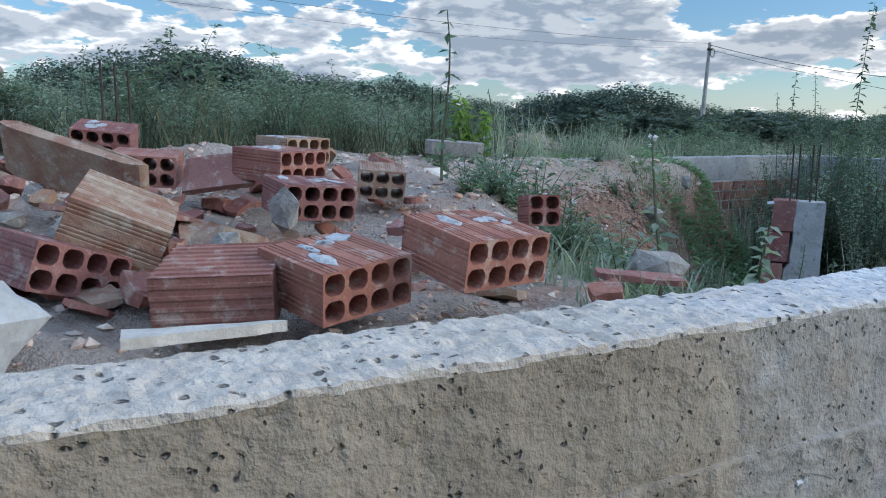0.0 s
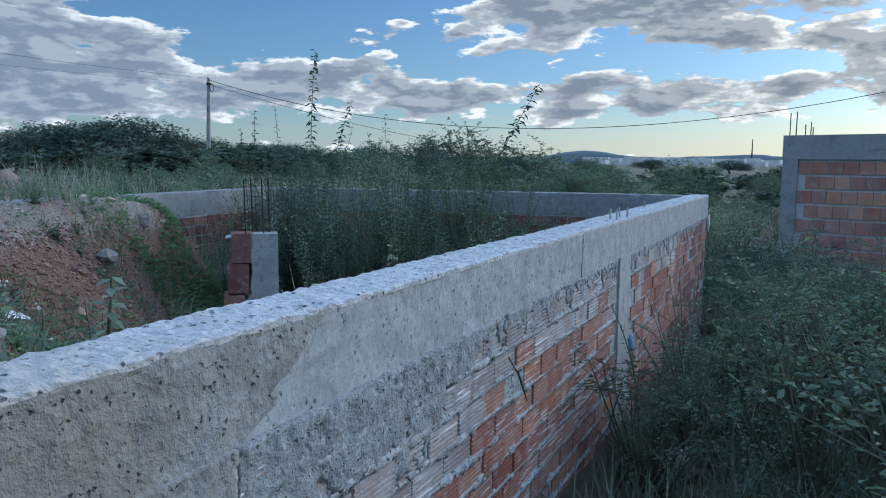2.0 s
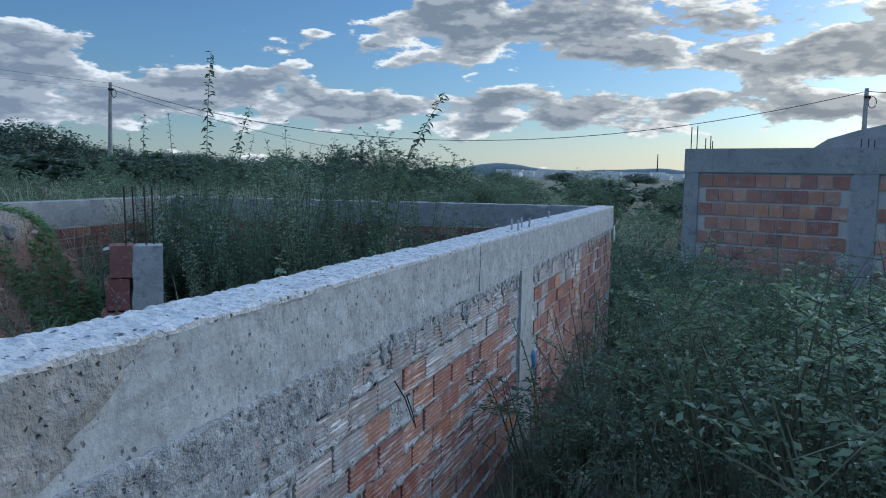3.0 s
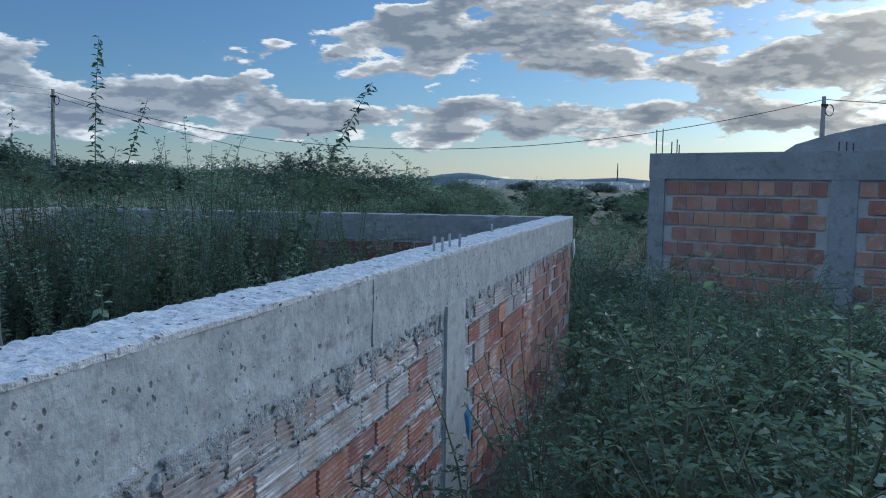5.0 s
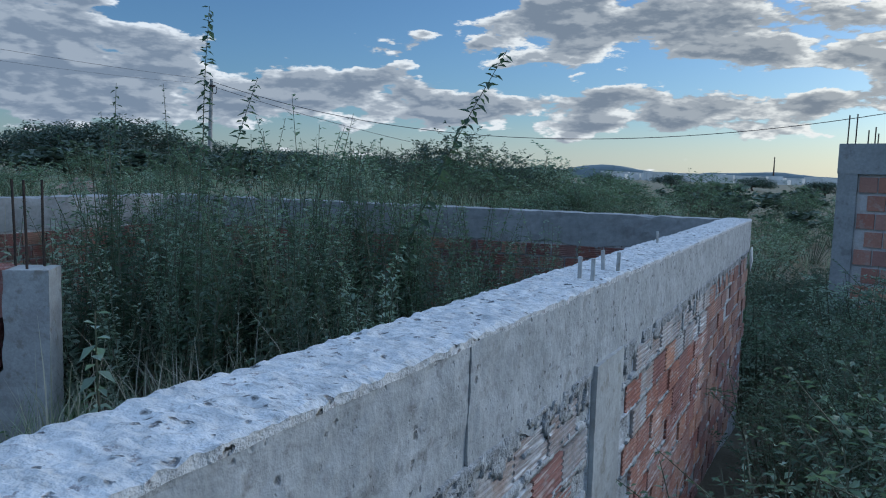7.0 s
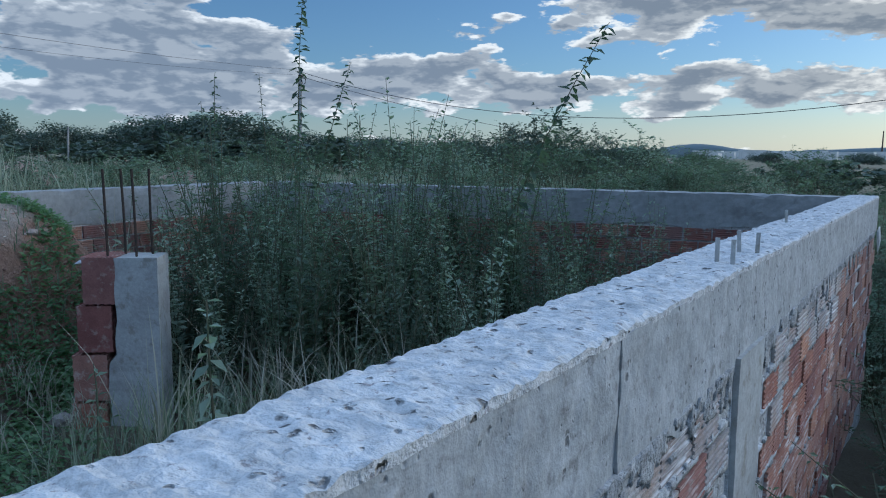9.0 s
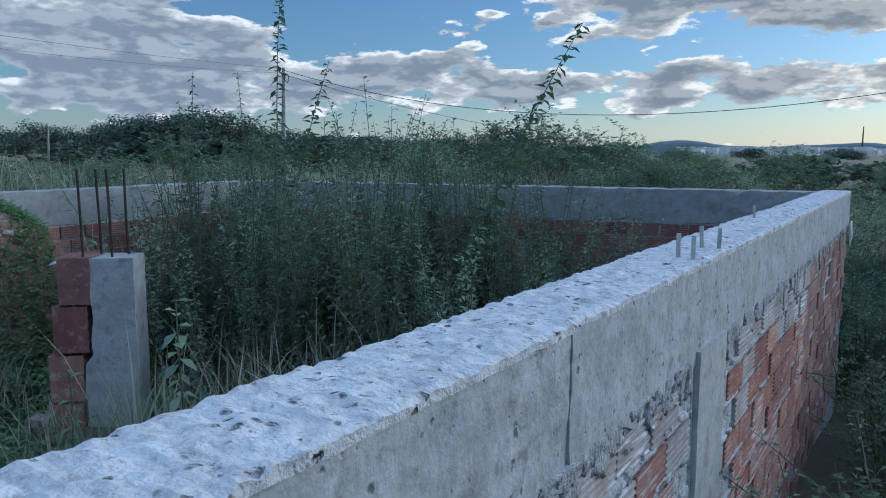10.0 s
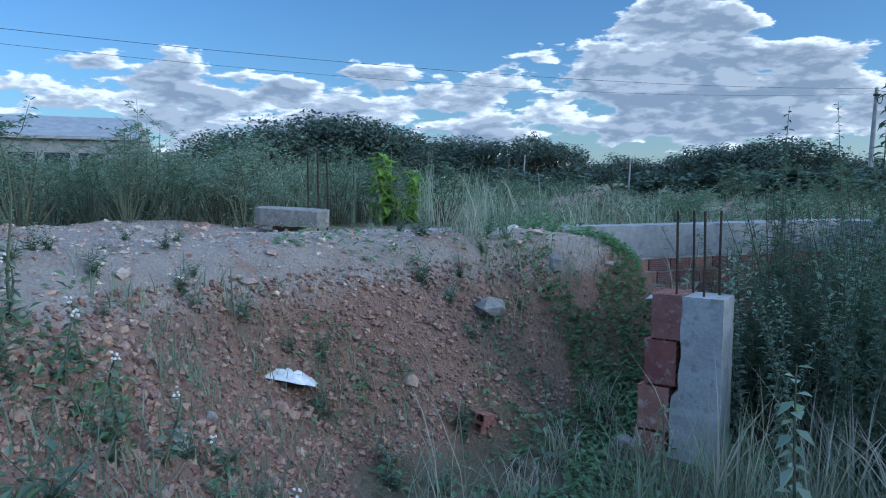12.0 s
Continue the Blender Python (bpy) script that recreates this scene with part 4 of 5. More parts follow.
def loose_stuff():
    """Rubble crumbs on the heap and clods on its slope."""
    rng = random.Random(31)
    g, c = Geo(), Geo()
    for k in range(17000):
        x, y = rng.uniform(-5.2, -0.22), rng.uniform(-1.2, 5.6)
        z = height(x, y)
        s = (0.004 + 0.013 * rng.random() ** 2) * (1 + 1.6 * (rng.random() < 0.07))
        if z > 0.78:
            g.lump((x, y, z), (s, s * rng.uniform(0.6, 1.2), s * 0.6), rng)
        elif z > 0.1:
            c.lump((x, y, z), (s * 1.15, s * 1.05, s * 0.85), rng)
    for k in range(9000):
        x, y = rng.uniform(-4.6, -1.6), rng.uniform(1.4, 4.6)
        z = height(x, y)
        s = 0.005 + 0.020 * rng.random() ** 4
        if 0.1 < z < 0.86:
            c.lump((x, y, z), (s * 1.2, s, s * 0.8), rng)
    for k in range(11000):
        x, y = rng.uniform(-4.3, -1.7), rng.uniform(1.7, 4.5)
        z = height(x, y)
        s = 0.007 + 0.010 * rng.random() ** 2
        if 0.12 < z < 0.88:
            c.lump((x, y, z + 0.3 * s), (s * rng.uniform(0.8, 1.25), s, s * 0.8), rng)
    tagged(part("rubble", g, M_RUBBLE), "scattered crumbs of brick and mortar", "rubble", kind="stuff")
    tagged(part("clods", c, M_CLODS), "loose clods of red earth", "soil", kind="stuff")


loose_stuff()


# ---- buildings, poles and distance ----
def brick_building():
    o, yaw = Vector((0.56, 13.0, 0)), -18.0
    b = thing("brick_building", pose(o.x, o.y, -1.1, 0, 0, yaw), "unfinished red brick building with grey beam and columns", "building")
    top, beam = 2.87, 0.36
    rng = random.Random(12)
    for lo, hi in (((0.1, 0.03, 0), (9.0, 0.2, top - beam)), ((0.02, 0.2, 0), (0.2, 5.0, top - beam)), ((8.8, 0.2, 0), (9.0, 5.0, top - beam)), ((0.2, 4.8, 0), (8.8, 5.0, top - beam))):
        g = Geo()
        g.box(lo, hi)
        part("wall", g, M_JOINT, b, "pale mortar between bricks")
    for lo, hi in (((-0.01, -0.01, top - beam), (9.01, 0.21, top)), ((-0.01, 0.21, top - beam), (0.21, 5.01, top)), ((8.8, 0.21, top - beam), (9.01, 5.01, top)), ((0.21, 4.8, top - beam), (8.8, 5.01, top))):
        g = Geo()
        g.box(lo, hi)
        part("beam", g, M_GREY_BEAM, b, "grey concrete ring beam")
    for x, wd in ((0.0, 0.22), (2.35, 0.30), (5.2, 0.30), (8.0, 0.3)):
        g = rough_prism(wd, (-0.2, -0.3), (0.006, top - beam), 4, 20, 0.004, x)
        part("column", g, M_GREY_BEAM, b, m=pose(x, 0.0, 0, 0, 0, -90))
    near = Geo()
    near.box((0, 0, 0), (0.190, 0.05, 0.178))
    me = near.mesh("brick")
    me.materials.append(M_CLAY_HOUSE)
    for lo, hi in ((0.24, 2.33), (2.67, 5.18)):
        for row in range(12):
            x = lo + (0.1 if row % 2 else 0.0)
            z = top - beam - 0.215 * (row + 1)
            while x < hi - 0.12:
                part("brick", me, M_CLAY_HOUSE, b, m=pose(x, 0.012 + rng.uniform(-0.003, 0.003), z))
                x += 0.208
    for x, y, h in ((0.06, 0.05, 0.34), (0.12, 0.14, 0.36), (0.28, 0.06, 0.16), (0.33, 0.14, 0.2), (0.38, 0.08, 0.12), (2.4, 0.06, 0.12), (2.48, 0.1, 0.12), (2.56, 0.06, 0.1)):
        g = Geo()
        rod(g, (x, y, top - 0.05), (x, y, top + h), 0.008)
        part("rebar", g, M_STEEL, b)
    # low curved roof of the house behind
    h = thing("house", pose(4.9, 17.5, -1.1, 0, 0, -18), "house with a rounded grey roof behind the brick building", "house")
    g = Geo()
    g.box((-2.2, 0, 0), (6, 6, 2.9))
    part("wall", g, M_GREY_BEAM, h)
    g = Geo()
    n = 16
    for y in (-0.2, 6.2):
        for k in range(n + 1):
            t = k / n
            g.v.append((-2.3 + 8.6 * t, y, 2.9 + 0.9 * math.sin(math.pi * min(1, t * 1.0)) ** 0.55))
    for k in range(n):
        g.f.append((k, k + 1, n + 2 + k, n + 1 + k))
    g.f += [tuple(range(n, -1, -1)), tuple(range(n + 1, 2 * n + 2))]
    part("roof", g, M_ROOF, h)


brick_building()


def utility_pole(x, y, top, lean, label):
    z = height(x, y) - 0.3
    p = thing("utility_pole", pose(x, y, z), label, "pole", "utility poles")
    g = Geo()
    g.tube([(0, 0, 0), (lean * 0.5, 0, (top - z) / 2), (lean, 0, top - z)], [0.17, 0.14, 0.10], 8)
    part("post", g, M_POLE, p)
    g = Geo()
    n = 14
    g.tube([(lean + 0.28 + 0.18 * math.sin(6.283 * k / n), 0, top - z - 0.7 + 0.28 * math.cos(6.283 * k / n)) for k in range(n + 1)], [0.025] * (n + 1), 5)
    part("cable_coil", g, M_WIRE, p)
    g = Geo()
    g.box((lean - 0.1, -0.14, top - z - 0.5), (lean + 0.18, 0.1, top - z - 0.38))
    part("bracket", g, M_STEEL, p)


utility_pole(-36.6, 39.9, 6.95, 0.25, "concrete utility pole standing in the scrub")
utility_pole(8.1, 43.6, 6.0, 0.0, "grey utility pole behind the houses")
utility_pole(-22.5, -22.0, 7.0, 0.0, "concrete utility pole beyond the field")


def cable(a, b, sag, r=0.016):
    g = Geo()
    n = 40
    pts = [Vector(a).lerp(Vector(b), k / n) - Vector((0, 0, sag * 4 * (k / n) * (1 - k / n))) for k in range(n + 1)]
    g.tube(pts, [r] * (n + 1), 4)
    tagged(part("overhead_cable", g, M_WIRE), "thin dark overhead cable between poles", "cable", "overhead cables")


cable((-36.35, 39.9, 6.8), (8.1, 43.6, 5.85), 3.0, 0.018)
cable((8.1, 43.6, 5.85), (60, 40, 6.5), 1.5, 0.02)
cable((-36.35, 39.9, 6.9), (-22.5, -22.0, 6.9), 1.0, 0.008)
cable((-36.35, 39.9, 6.6), (-22.5, -22.0, 6.7), 1.3, 0.006)
cable((-36.35, 39.9, 6.5), (-22.0, 55.0, 2.4), 0.4, 0.014)


def polar(yaw, dist):
    return -math.sin(radians(yaw)) * dist, 2.0 + math.cos(radians(yaw)) * dist


def far_house():
    x, y = polar(100, 40)
    h = thing("far_house", pose(x, y, 0.15, 0, 0, 103), "long grey house with a brick gable end", "house")
    g = Geo()
    g.box((-9, 0, 0), (3.6, 7, 3.2))
    part("wall", g, M_GREY_BEAM, h)
    g = Geo()
    for xx in (-9.2, 3.4):
        g.v += [(xx, -0.4, 3.15), (xx, 3.5, 4.35), (xx, 7.4, 3.15), (xx, -0.4, 3.3), (xx, 3.5, 4.5), (xx, 7.4, 3.3)]
    g.f += [(0, 1, 7, 6), (1, 2, 8, 7), (3, 9, 10, 4), (4, 10, 11, 5), (0, 3, 4, 1), (1, 4, 5, 2), (6, 7, 10, 9), (7, 8, 11, 10), (0, 6, 9, 3), (2, 5, 11, 8)]
    part("roof", g, M_ROOF, h)
    g = Geo()
    g.v += [(3.62, 0, 0), (3.62, 7, 0), (3.62, 7, 3.2), (3.62, 3.5, 4.3), (3.62, 0, 3.2)]
    g.v += [(3.42, *q[1:]) for q in g.v[:5]]
    g.f += [(0, 1, 2, 3, 4), (9, 8, 7, 6, 5)]
    g.quad_ring(0, 5, 5)
    part("gable", g, M_CLAY_DIRTY, h, "bare brick gable")
    for xx in (-2.6, -1.1, 0.4):
        g = Geo()
        g.box((xx, -0.03, 1.5), (xx + 1.1, 0.05, 2.5))
        part("window", g, M_DARK, h)


far_house()


def hills_and_town():
    g = Geo()
    n = 90
    for k in range(n + 1):
        yaw = lerp(27, -30, k / n)
        x, y = polar(yaw, 1700)
        e = 12 + 13 * max(0, noise.noise((yaw * 0.16, 1.0, 0))) + 13 * math.exp(-((yaw - 15.0) / 3.4) ** 2) + 7 * math.exp(-((yaw - 6.5) / 3.5) ** 2) + 14 * math.exp(-((yaw + 6) / 5) ** 2) + 2.5 * noise.noise((yaw * 1.2, 3.0, 0))
        x2, y2 = polar(yaw, 2100)
        g.v += [(x, y, -20), (x, y, e * 0.7), (x2, y2, e * 1.25)]
    for k in range(n):
        a = 3 * k
        g.f += [(a, a + 3, a + 4, a + 1), (a + 1, a + 4, a + 5, a + 2)]
    tagged(part("hills", g, M_HILL_HAZE, smooth=True), "low hills on the horizon with haze in their colour", "hills", kind="structure")
    rng = random.Random(8)
    g = Geo()
    for k in range(150):
        yaw, d = rng.uniform(-12, 15), rng.uniform(700, 1200)
        x, y = polar(yaw, d)
        s, hgt = rng.uniform(6, 20), rng.uniform(3, 8)
        g.box((-s / 2, -s / 3, -3), (s / 2, s / 3, hgt), pose(x, y, 1.5, 0, 0, yaw + rng.uniform(-20, 20)))
    tagged(part("town", g, M_PAINT), "distant pale town below the hills", "town", kind="stuff")
    x, y = polar(3.7, 900)
    g = Geo()
    g.tube([(0, 0, -5), (0, 0, 30)], [1.2, 0.5], 5)
    tagged(part("mast", g, M_STEEL, m=pose(x, y, 0)), "thin distant radio mast", "mast")


hills_and_town()


# ---- plants ----
UP = Vector((0, 0, 1))


def rand_dir(rng, up=0.3):
    a = rng.uniform(0, 6.2832)
    return Vector((math.cos(a), math.sin(a), rng.uniform(-0.3, 1.0) * up * 2)).normalized()


def shrub_meshes(seed, tall, wide, stems, leaves, size, width=0.45):
    """Stems and leaves of a twiggy bush, as two meshes."""
    rng = random.Random(seed)
    s, l = Geo(), Geo()
    tips = []
    for k in range(stems):
        a, r = rng.uniform(0, 6.2832), wide * rng.random() ** 0.7
        end = Vector((math.cos(a) * r, math.sin(a) * r, tall * rng.uniform(0.6, 1.05) * (1 - 0.35 * (r / wide) ** 2)))
        base = Vector((end.x * 0.15, end.y * 0.15, -0.08))
        mid = base.lerp(end, 0.5) + Vector((rng.uniform(-1, 1), rng.uniform(-1, 1), 0.6)) * 0.12 * tall
        s.tube([base, mid, end], [0.007 * tall + 0.002, 0.005 * tall + 0.0015, 0.0015], 3, False)
        tips.append((base, mid, end))
        for b in range(3):
            t = rng.uniform(0.3, 0.9)
            p = mid.lerp(end, t)
            q = p + rand_dir(rng, 0.5) * tall * rng.uniform(0.15, 0.35)
            s.tube([p, q], [0.003, 0.001], 3, False)
            tips.append((p, p.lerp(q, 0.5), q))
    for k in range(leaves):
        b, m, e = tips[rng.randrange(len(tips))]
        t = rng.random() ** 0.7
        p = b.lerp(m, t * 2) if t < 0.5 else m.lerp(e, t * 2 - 1)
        d = rand_dir(rng, 0.35)
        ln = size * rng.uniform(0.6, 1.35)
        l.leaf(p + d * 0.01, d, UP + rand_dir(rng, 0.2) * 0.7, ln, ln * width)
    return [s.mesh("stem")], l.mesh("leaves")


def make_shrub(name, meshes, leaf_mat, m, label, category, group):
    t = thing(name, m, label, category, group)
    for me in meshes[0]:
        part("stem", me, M_STALK, t)
    part("leaves", meshes[1], leaf_mat, t)
    return t


def scatter(protos, places, rng, lo=0.8, hi=1.2):
    """Copies of ready shrubs at (x, y, size)."""
    for x, y, size in places:
        p = protos[rng.randrange(len(protos))]
        k = size * rng.uniform(lo, hi)
        q = copy_thing(p, pose(x, y, height(x, y) - 0.02, rng.uniform(-6, 6), rng.uniform(-6, 6), rng.uniform(0, 360)))
        q.scale = (k, k, k * rng.uniform(0.9, 1.1))


def clear_of_path(x, y):
    return not (-0.05 < x < 1.5 and y < 3.8)


def weed_meshes(seed, tall, leaf, spread=0.2, twigs=7, dense=1.0):
    """A straggling upright weed."""
    rng = random.Random(seed)
    stems, l = [], Geo()
    for k in range(twigs):
        a = rng.uniform(0, 6.28)
        lean = Vector((math.cos(a), math.sin(a), 0)) * spread * rng.uniform(0.2, 1.0)
        h = tall * rng.uniform(0.55, 1.0)
        pts = [Vector((lean.x * t * t, lean.y * t * t, -0.05 + h * t)) + Vector((rng.uniform(-1, 1), rng.uniform(-1, 1), 0)) * 0.015 for t in (0, 0.3, 0.6, 1.0)]
        s = Geo()
        s.tube(pts, [0.0042, 0.0035, 0.0025, 0.0012], 3, False)
        stems.append(s.mesh("stem"))
        n = int((14 + 32 * h / 0.9) * dense)
        for i in range(n):
            t = 0.12 + 0.88 * i / n
            q = pts[min(2, int(t * 3))].lerp(pts[min(3, int(t * 3) + 1)], t * 3 % 1.0)
            d = rand_dir(rng, 0.45)
            ln = leaf * rng.uniform(0.5, 1.2) * (1.15 - 0.6 * t)
            l.leaf(q + d * 0.008, d, UP, ln, ln * rng.uniform(0.38, 0.6))
    return stems, l.mesh("leaves")


def outside_bushes():
    rng = random.Random(101)
    protos = []
    for k in range(5):
        mat = (M_LEAF, M_LEAF_DARK, M_LEAF, M_LEAF_PALE, M_LEAF_DARK)[k]
        protos.append(make_shrub("bush", shrub_meshes(200 + k, 1.0, 0.5, 26, 1800, 0.030, 0.5), mat, pose(2.2 + 0.8 * k, 5.2, height(3, 5.2)),
                                 "leafy green weed bush beside the brick wall", "bush", "bushes outside the wall"))
    places = []
    tries = 0
    while len(places) < 165 and tries < 8000:
        tries += 1
        y = 1.6 + 11.0 * rng.random() ** 1.1
        x = rng.uniform(0.28, 1.2 + 0.75 * y)
        b = Vector((x - 0.56, y - 13.0))
        if not clear_of_path(x, y) or b.x * 0.309 + b.y * 0.951 > -0.5 and x > 0.2:
            continue
        if all((x - p[0]) ** 2 + (y - p[1]) ** 2 > 0.11 + 0.012 * y for p in places):
            places.append((x, y, 0.72 + 0.25 * step(0.3, 1.6, x) if y < 9 else 1.0))
    places += [(rng.uniform(-3.5, 1.2), rng.uniform(9.2, 17.0), 1.0) for k in range(60)]
    scatter(protos, places, rng, 0.55, 1.35)
    tall = [make_shrub("tall_weed", weed_meshes(260 + k, 1.2, 0.036, 0.45, 7, 1.5), M_LEAF_PALE if k else M_LEAF, pose(2.4 + k, 6.0, height(2.4, 6.0)), "wispy pale weed standing above the bushes", "weed", "weeds outside the wall") for k in range(3)]
    spots = []
    while len(spots) < 75:
        x, y = rng.uniform(0.35, 6.0), rng.uniform(3.6, 11.0)
        if clear_of_path(x, y) and x < 0.9 * y and (x - 0.56) * 0.309 + (y - 13.0) * 0.951 < -0.5:
            spots.append((x, y, rng.uniform(0.75, 1.05)))
    scatter(tall, spots, rng)


outside_bushes()


def pit_weeds():
    rng = random.Random(303)
    protos = []
    for k in range(5):
        mat = (M_LEAF, M_LEAF_DARK, M_LEAF_DARK, M_LEAF_PALE, M_LEAF)[k]
        protos.append(make_shrub("weed", weed_meshes(400 + k, 1.15, 0.052, 0.30, 8, 1.7), mat, pose(-1.3 - 0.6 * k, 7.2, -0.1), "tall straggling green weed in the walled pit", "weed", "weeds in the pit"))
    places = []
    tries = 0
    while len(places) < 135 and tries < 5000:
        tries += 1
        x, y = rng.uniform(-4.6, -0.32), rng.uniform(4.4, 8.1)
        if y > 8.15 + 0.16 * x or x < -4.2 - (y - 3.9) * 0.12 or y < 5.2 and x < -2.0 or y < 6.2 and x < -3.6:
            continue
        if ((x + 1.7) / 0.75) ** 2 + ((y - 4.95) / 0.75) ** 2 < 1 or y < 5.0 and rng.random() < 0.6:
            continue
        if all((x - p[0]) ** 2 + (y - p[1]) ** 2 > 0.035 for p in places):
            mid = 1.05 + 0.38 * math.exp(-((x + 2.9) / 1.2) ** 2) - 0.42 * step(-1.4, -0.4, x)
            places.append((x, y, mid))
    scatter(protos, places, rng, 0.7, 1.15)


pit_weeds()


def blade_field(name, count, where, tall, mat, label, seed, width=0.006, lean=0.5, clump=6):
    rng = random.Random(seed)
    g = Geo()
    while count > 0:
        x, y = where(rng)
        for k in range(clump):
            px, py = x + rng.gauss(0, 0.035), y + rng.gauss(0, 0.035)
            a = rng.uniform(0, 6.28)
            ln = Vector((math.cos(a), math.sin(a), 0)) * rng.uniform(0.1, lean)
            h = rng.uniform(*tall)
            g.blade(Vector((px, py, height(px, py) - 0.01)), ln, h, width * rng.uniform(0.7, 1.4), 3)
            count -= 1
    tagged(part(name, g, mat), label, "grass", kind="stuff")


def pit_grass(rng):
    while True:
        x, y = rng.uniform(-4.6, -0.25), rng.uniform(3.2, 8.2)
        if height(x, y) < 0.30 and (x > -2.55 or y > 5.5) and (y > 4.3 or rng.random() < 0.18):
            return x, y


def slope_grass(rng):
    while True:
        x, y = rng.uniform(-4.4, -0.3), rng.uniform(1.0, 5.2)
        if 0.15 < height(x, y) < 0.92 and noise.noise((x * 0.9, y * 0.9, 2)) > (0.12 if x < -1.4 and y < 3.9 else -0.35):
            return x, y


def creepers():
    """Mats of small leaves that lie on the bank and on the edge of the heap."""
    rng = random.Random(88)
    l = Geo()
    patches = [(-4.0, 5.4, 0.8, 1.0, 9500), (-3.3, 5.1, 0.7, 0.7, 4500), (-3.55, 4.7, 0.5, 0.45, 1500), (-2.75, 4.2, 0.6, 0.4, 1500), (-3.2, 3.3, 0.7, 0.5, 700),
               (-1.5, 2.4, 0.6, 0.6, 1900), (-0.9, 1.9, 0.5, 0.4, 900), (-2.3, 2.2, 0.4, 0.5, 500), (-1.9, 4.0, 0.7, 0.35, 1300)]
    for cx, cy, wx, wy, count in patches:
        for k in range(count):
            x, y = rng.gauss(cx, wx * 0.5), rng.gauss(cy, wy * 0.5)
            if x > -0.25 or noise.noise((x * 2.6, y * 2.6, 6.0)) < -0.12:
                continue
            z = height(x, y) + 0.07 * rng.random() ** 2 * (1 + noise.noise((x * 3, y * 3, 1.0)))
            ln = rng.uniform(0.022, 0.052)
            l.leaf(Vector((x, y, z)), rand_dir(rng, 0.5), UP + rand_dir(rng) * 0.5, ln, ln * 0.6)
    tagged(part("creepers", l, M_CREEPER), "low green creepers matted over the bank", "creepers", kind="stuff")


creepers()


def plume_grass(rng):
    while True:
        x, y = rng.gauss(-1.75, 0.35), rng.gauss(5.3, 0.3)
        if x < -0.4 and y > 4.5:
            return x, y


def tuft_spots(rng):
    x, y = rng.choice(((-3.0, 4.3), (-2.85, 4.55), (-3.35, 4.75), (-3.6, 4.3), (-2.6, 3.95), (-3.1, 5.0), (-3.8, 4.05)))
    return x + rng.gauss(0, 0.06), y + rng.gauss(0, 0.06)


def field_grass(rng):
    while True:
        yaw, d = rng.uniform(-20, 118), 6.8 + 42 * rng.random() ** 1.5
        x, y = -math.sin(radians(yaw)) * d, 1.5 + math.cos(radians(yaw)) * d
        if (x < -4.9 or y > 9.0) and not (x > 0 and y < 20):
            return x, y


blade_field("pit_grass", 10000, pit_grass, (0.15, 0.5), M_GRASS, "long green grass in the pit", 5, 0.005, 0.8)
blade_field("dry_grass", 900, pit_grass, (0.4, 0.8), M_GRASS_DRY, "dry seed grass in the pit", 6, 0.006, 0.55, 5)
blade_field("slope_grass", 2600, slope_grass, (0.05, 0.18), M_GRASS, "thin grass on the slope of the heap", 7, 0.006, 0.9)
blade_field("plume_grass", 170, plume_grass, (0.30, 0.62), M_GRASS_DRY, "arching pale plume grass in the pit", 8, 0.010, 1.0, 9)
blade_field("bank_tufts", 420, tuft_spots, (0.10, 0.30), M_GRASS_DRY, "pale grass tufts on the bank", 18, 0.006, 1.0, 10)
blade_field("field_grass", 32000, field_grass, (0.3, 0.8), M_GRASS_FIELD, "tall wild grass of the field", 9, 0.008, 0.55, 10)


def field_weeds():
    rng = random.Random(505)
    protos = []
    for k in range(4):
        mat = (M_LEAF, M_LEAF_PALE, M_LEAF_DARK, M_LEAF)[k]
        protos.append(make_shrub("field_shrub", shrub_meshes(600 + k, 1.0, 0.6, 18, 850, 0.050, 0.5), mat, pose(-7.0 - k, 9.0 + k, 0.3), "green field shrub in tall grass", "shrub", "shrubs of the field"))
    places = []
    while len(places) < 150:
        x, y = field_grass(rng)
        if math.hypot(x, y) > 34:
            continue
        places.append((x, y, 0.5 + 0.03 * math.hypot(x, y)))
    for k in range(80):
        x, y = polar(rng.uniform(-8, 34), rng.uniform(13, 40))
        if y > 10.0 and not (x > -0.5 and y < 19):
            places.append((x, y, rng.uniform(1.2, 1.6)))
    scatter(protos, places, rng, 0.75, 1.2)
    # dense pale weeds behind the bricks
    pale = [make_shrub("pale_shrub", shrub_meshes(640 + k, 1.0, 0.6, 18, 900, 0.044, 0.5), M_LEAF_PALE if k else M_LEAF, pose(-5.4 - k, 1.0 + k, height(-5.4 - k, 1.0 + k)), "pale green leafy shrub behind the bricks", "shrub", "pale shrubs") for k in range(3)]
    spots = [(rng.uniform(-9.5, -5.3), rng.uniform(-2.4, 3.2), rng.uniform(0.5, 0.8)) for k in range(95)]
    spots += [(rng.uniform(-9.0, -5.6), rng.uniform(3.0, 6.5), rng.uniform(0.3, 0.6)) for k in range(25)]
    scatter(pale, spots, rng, 0.75, 1.2)


field_weeds()


def small_leaf_ball(rng, l, c, r, count, size):
    for k in range(count):
        d = Vector((rng.gauss(0, 1), rng.gauss(0, 1), rng.gauss(0, 0.8)))
        d = d.normalized() * r * (0.55 + 0.5 * rng.random())
        d.z *= 0.72
        ln = size * rng.uniform(0.6, 1.4)
        l.leaf(c + d, rand_dir(rng, 0.4), d.normalized() + UP * 0.6, ln, ln * 0.6)


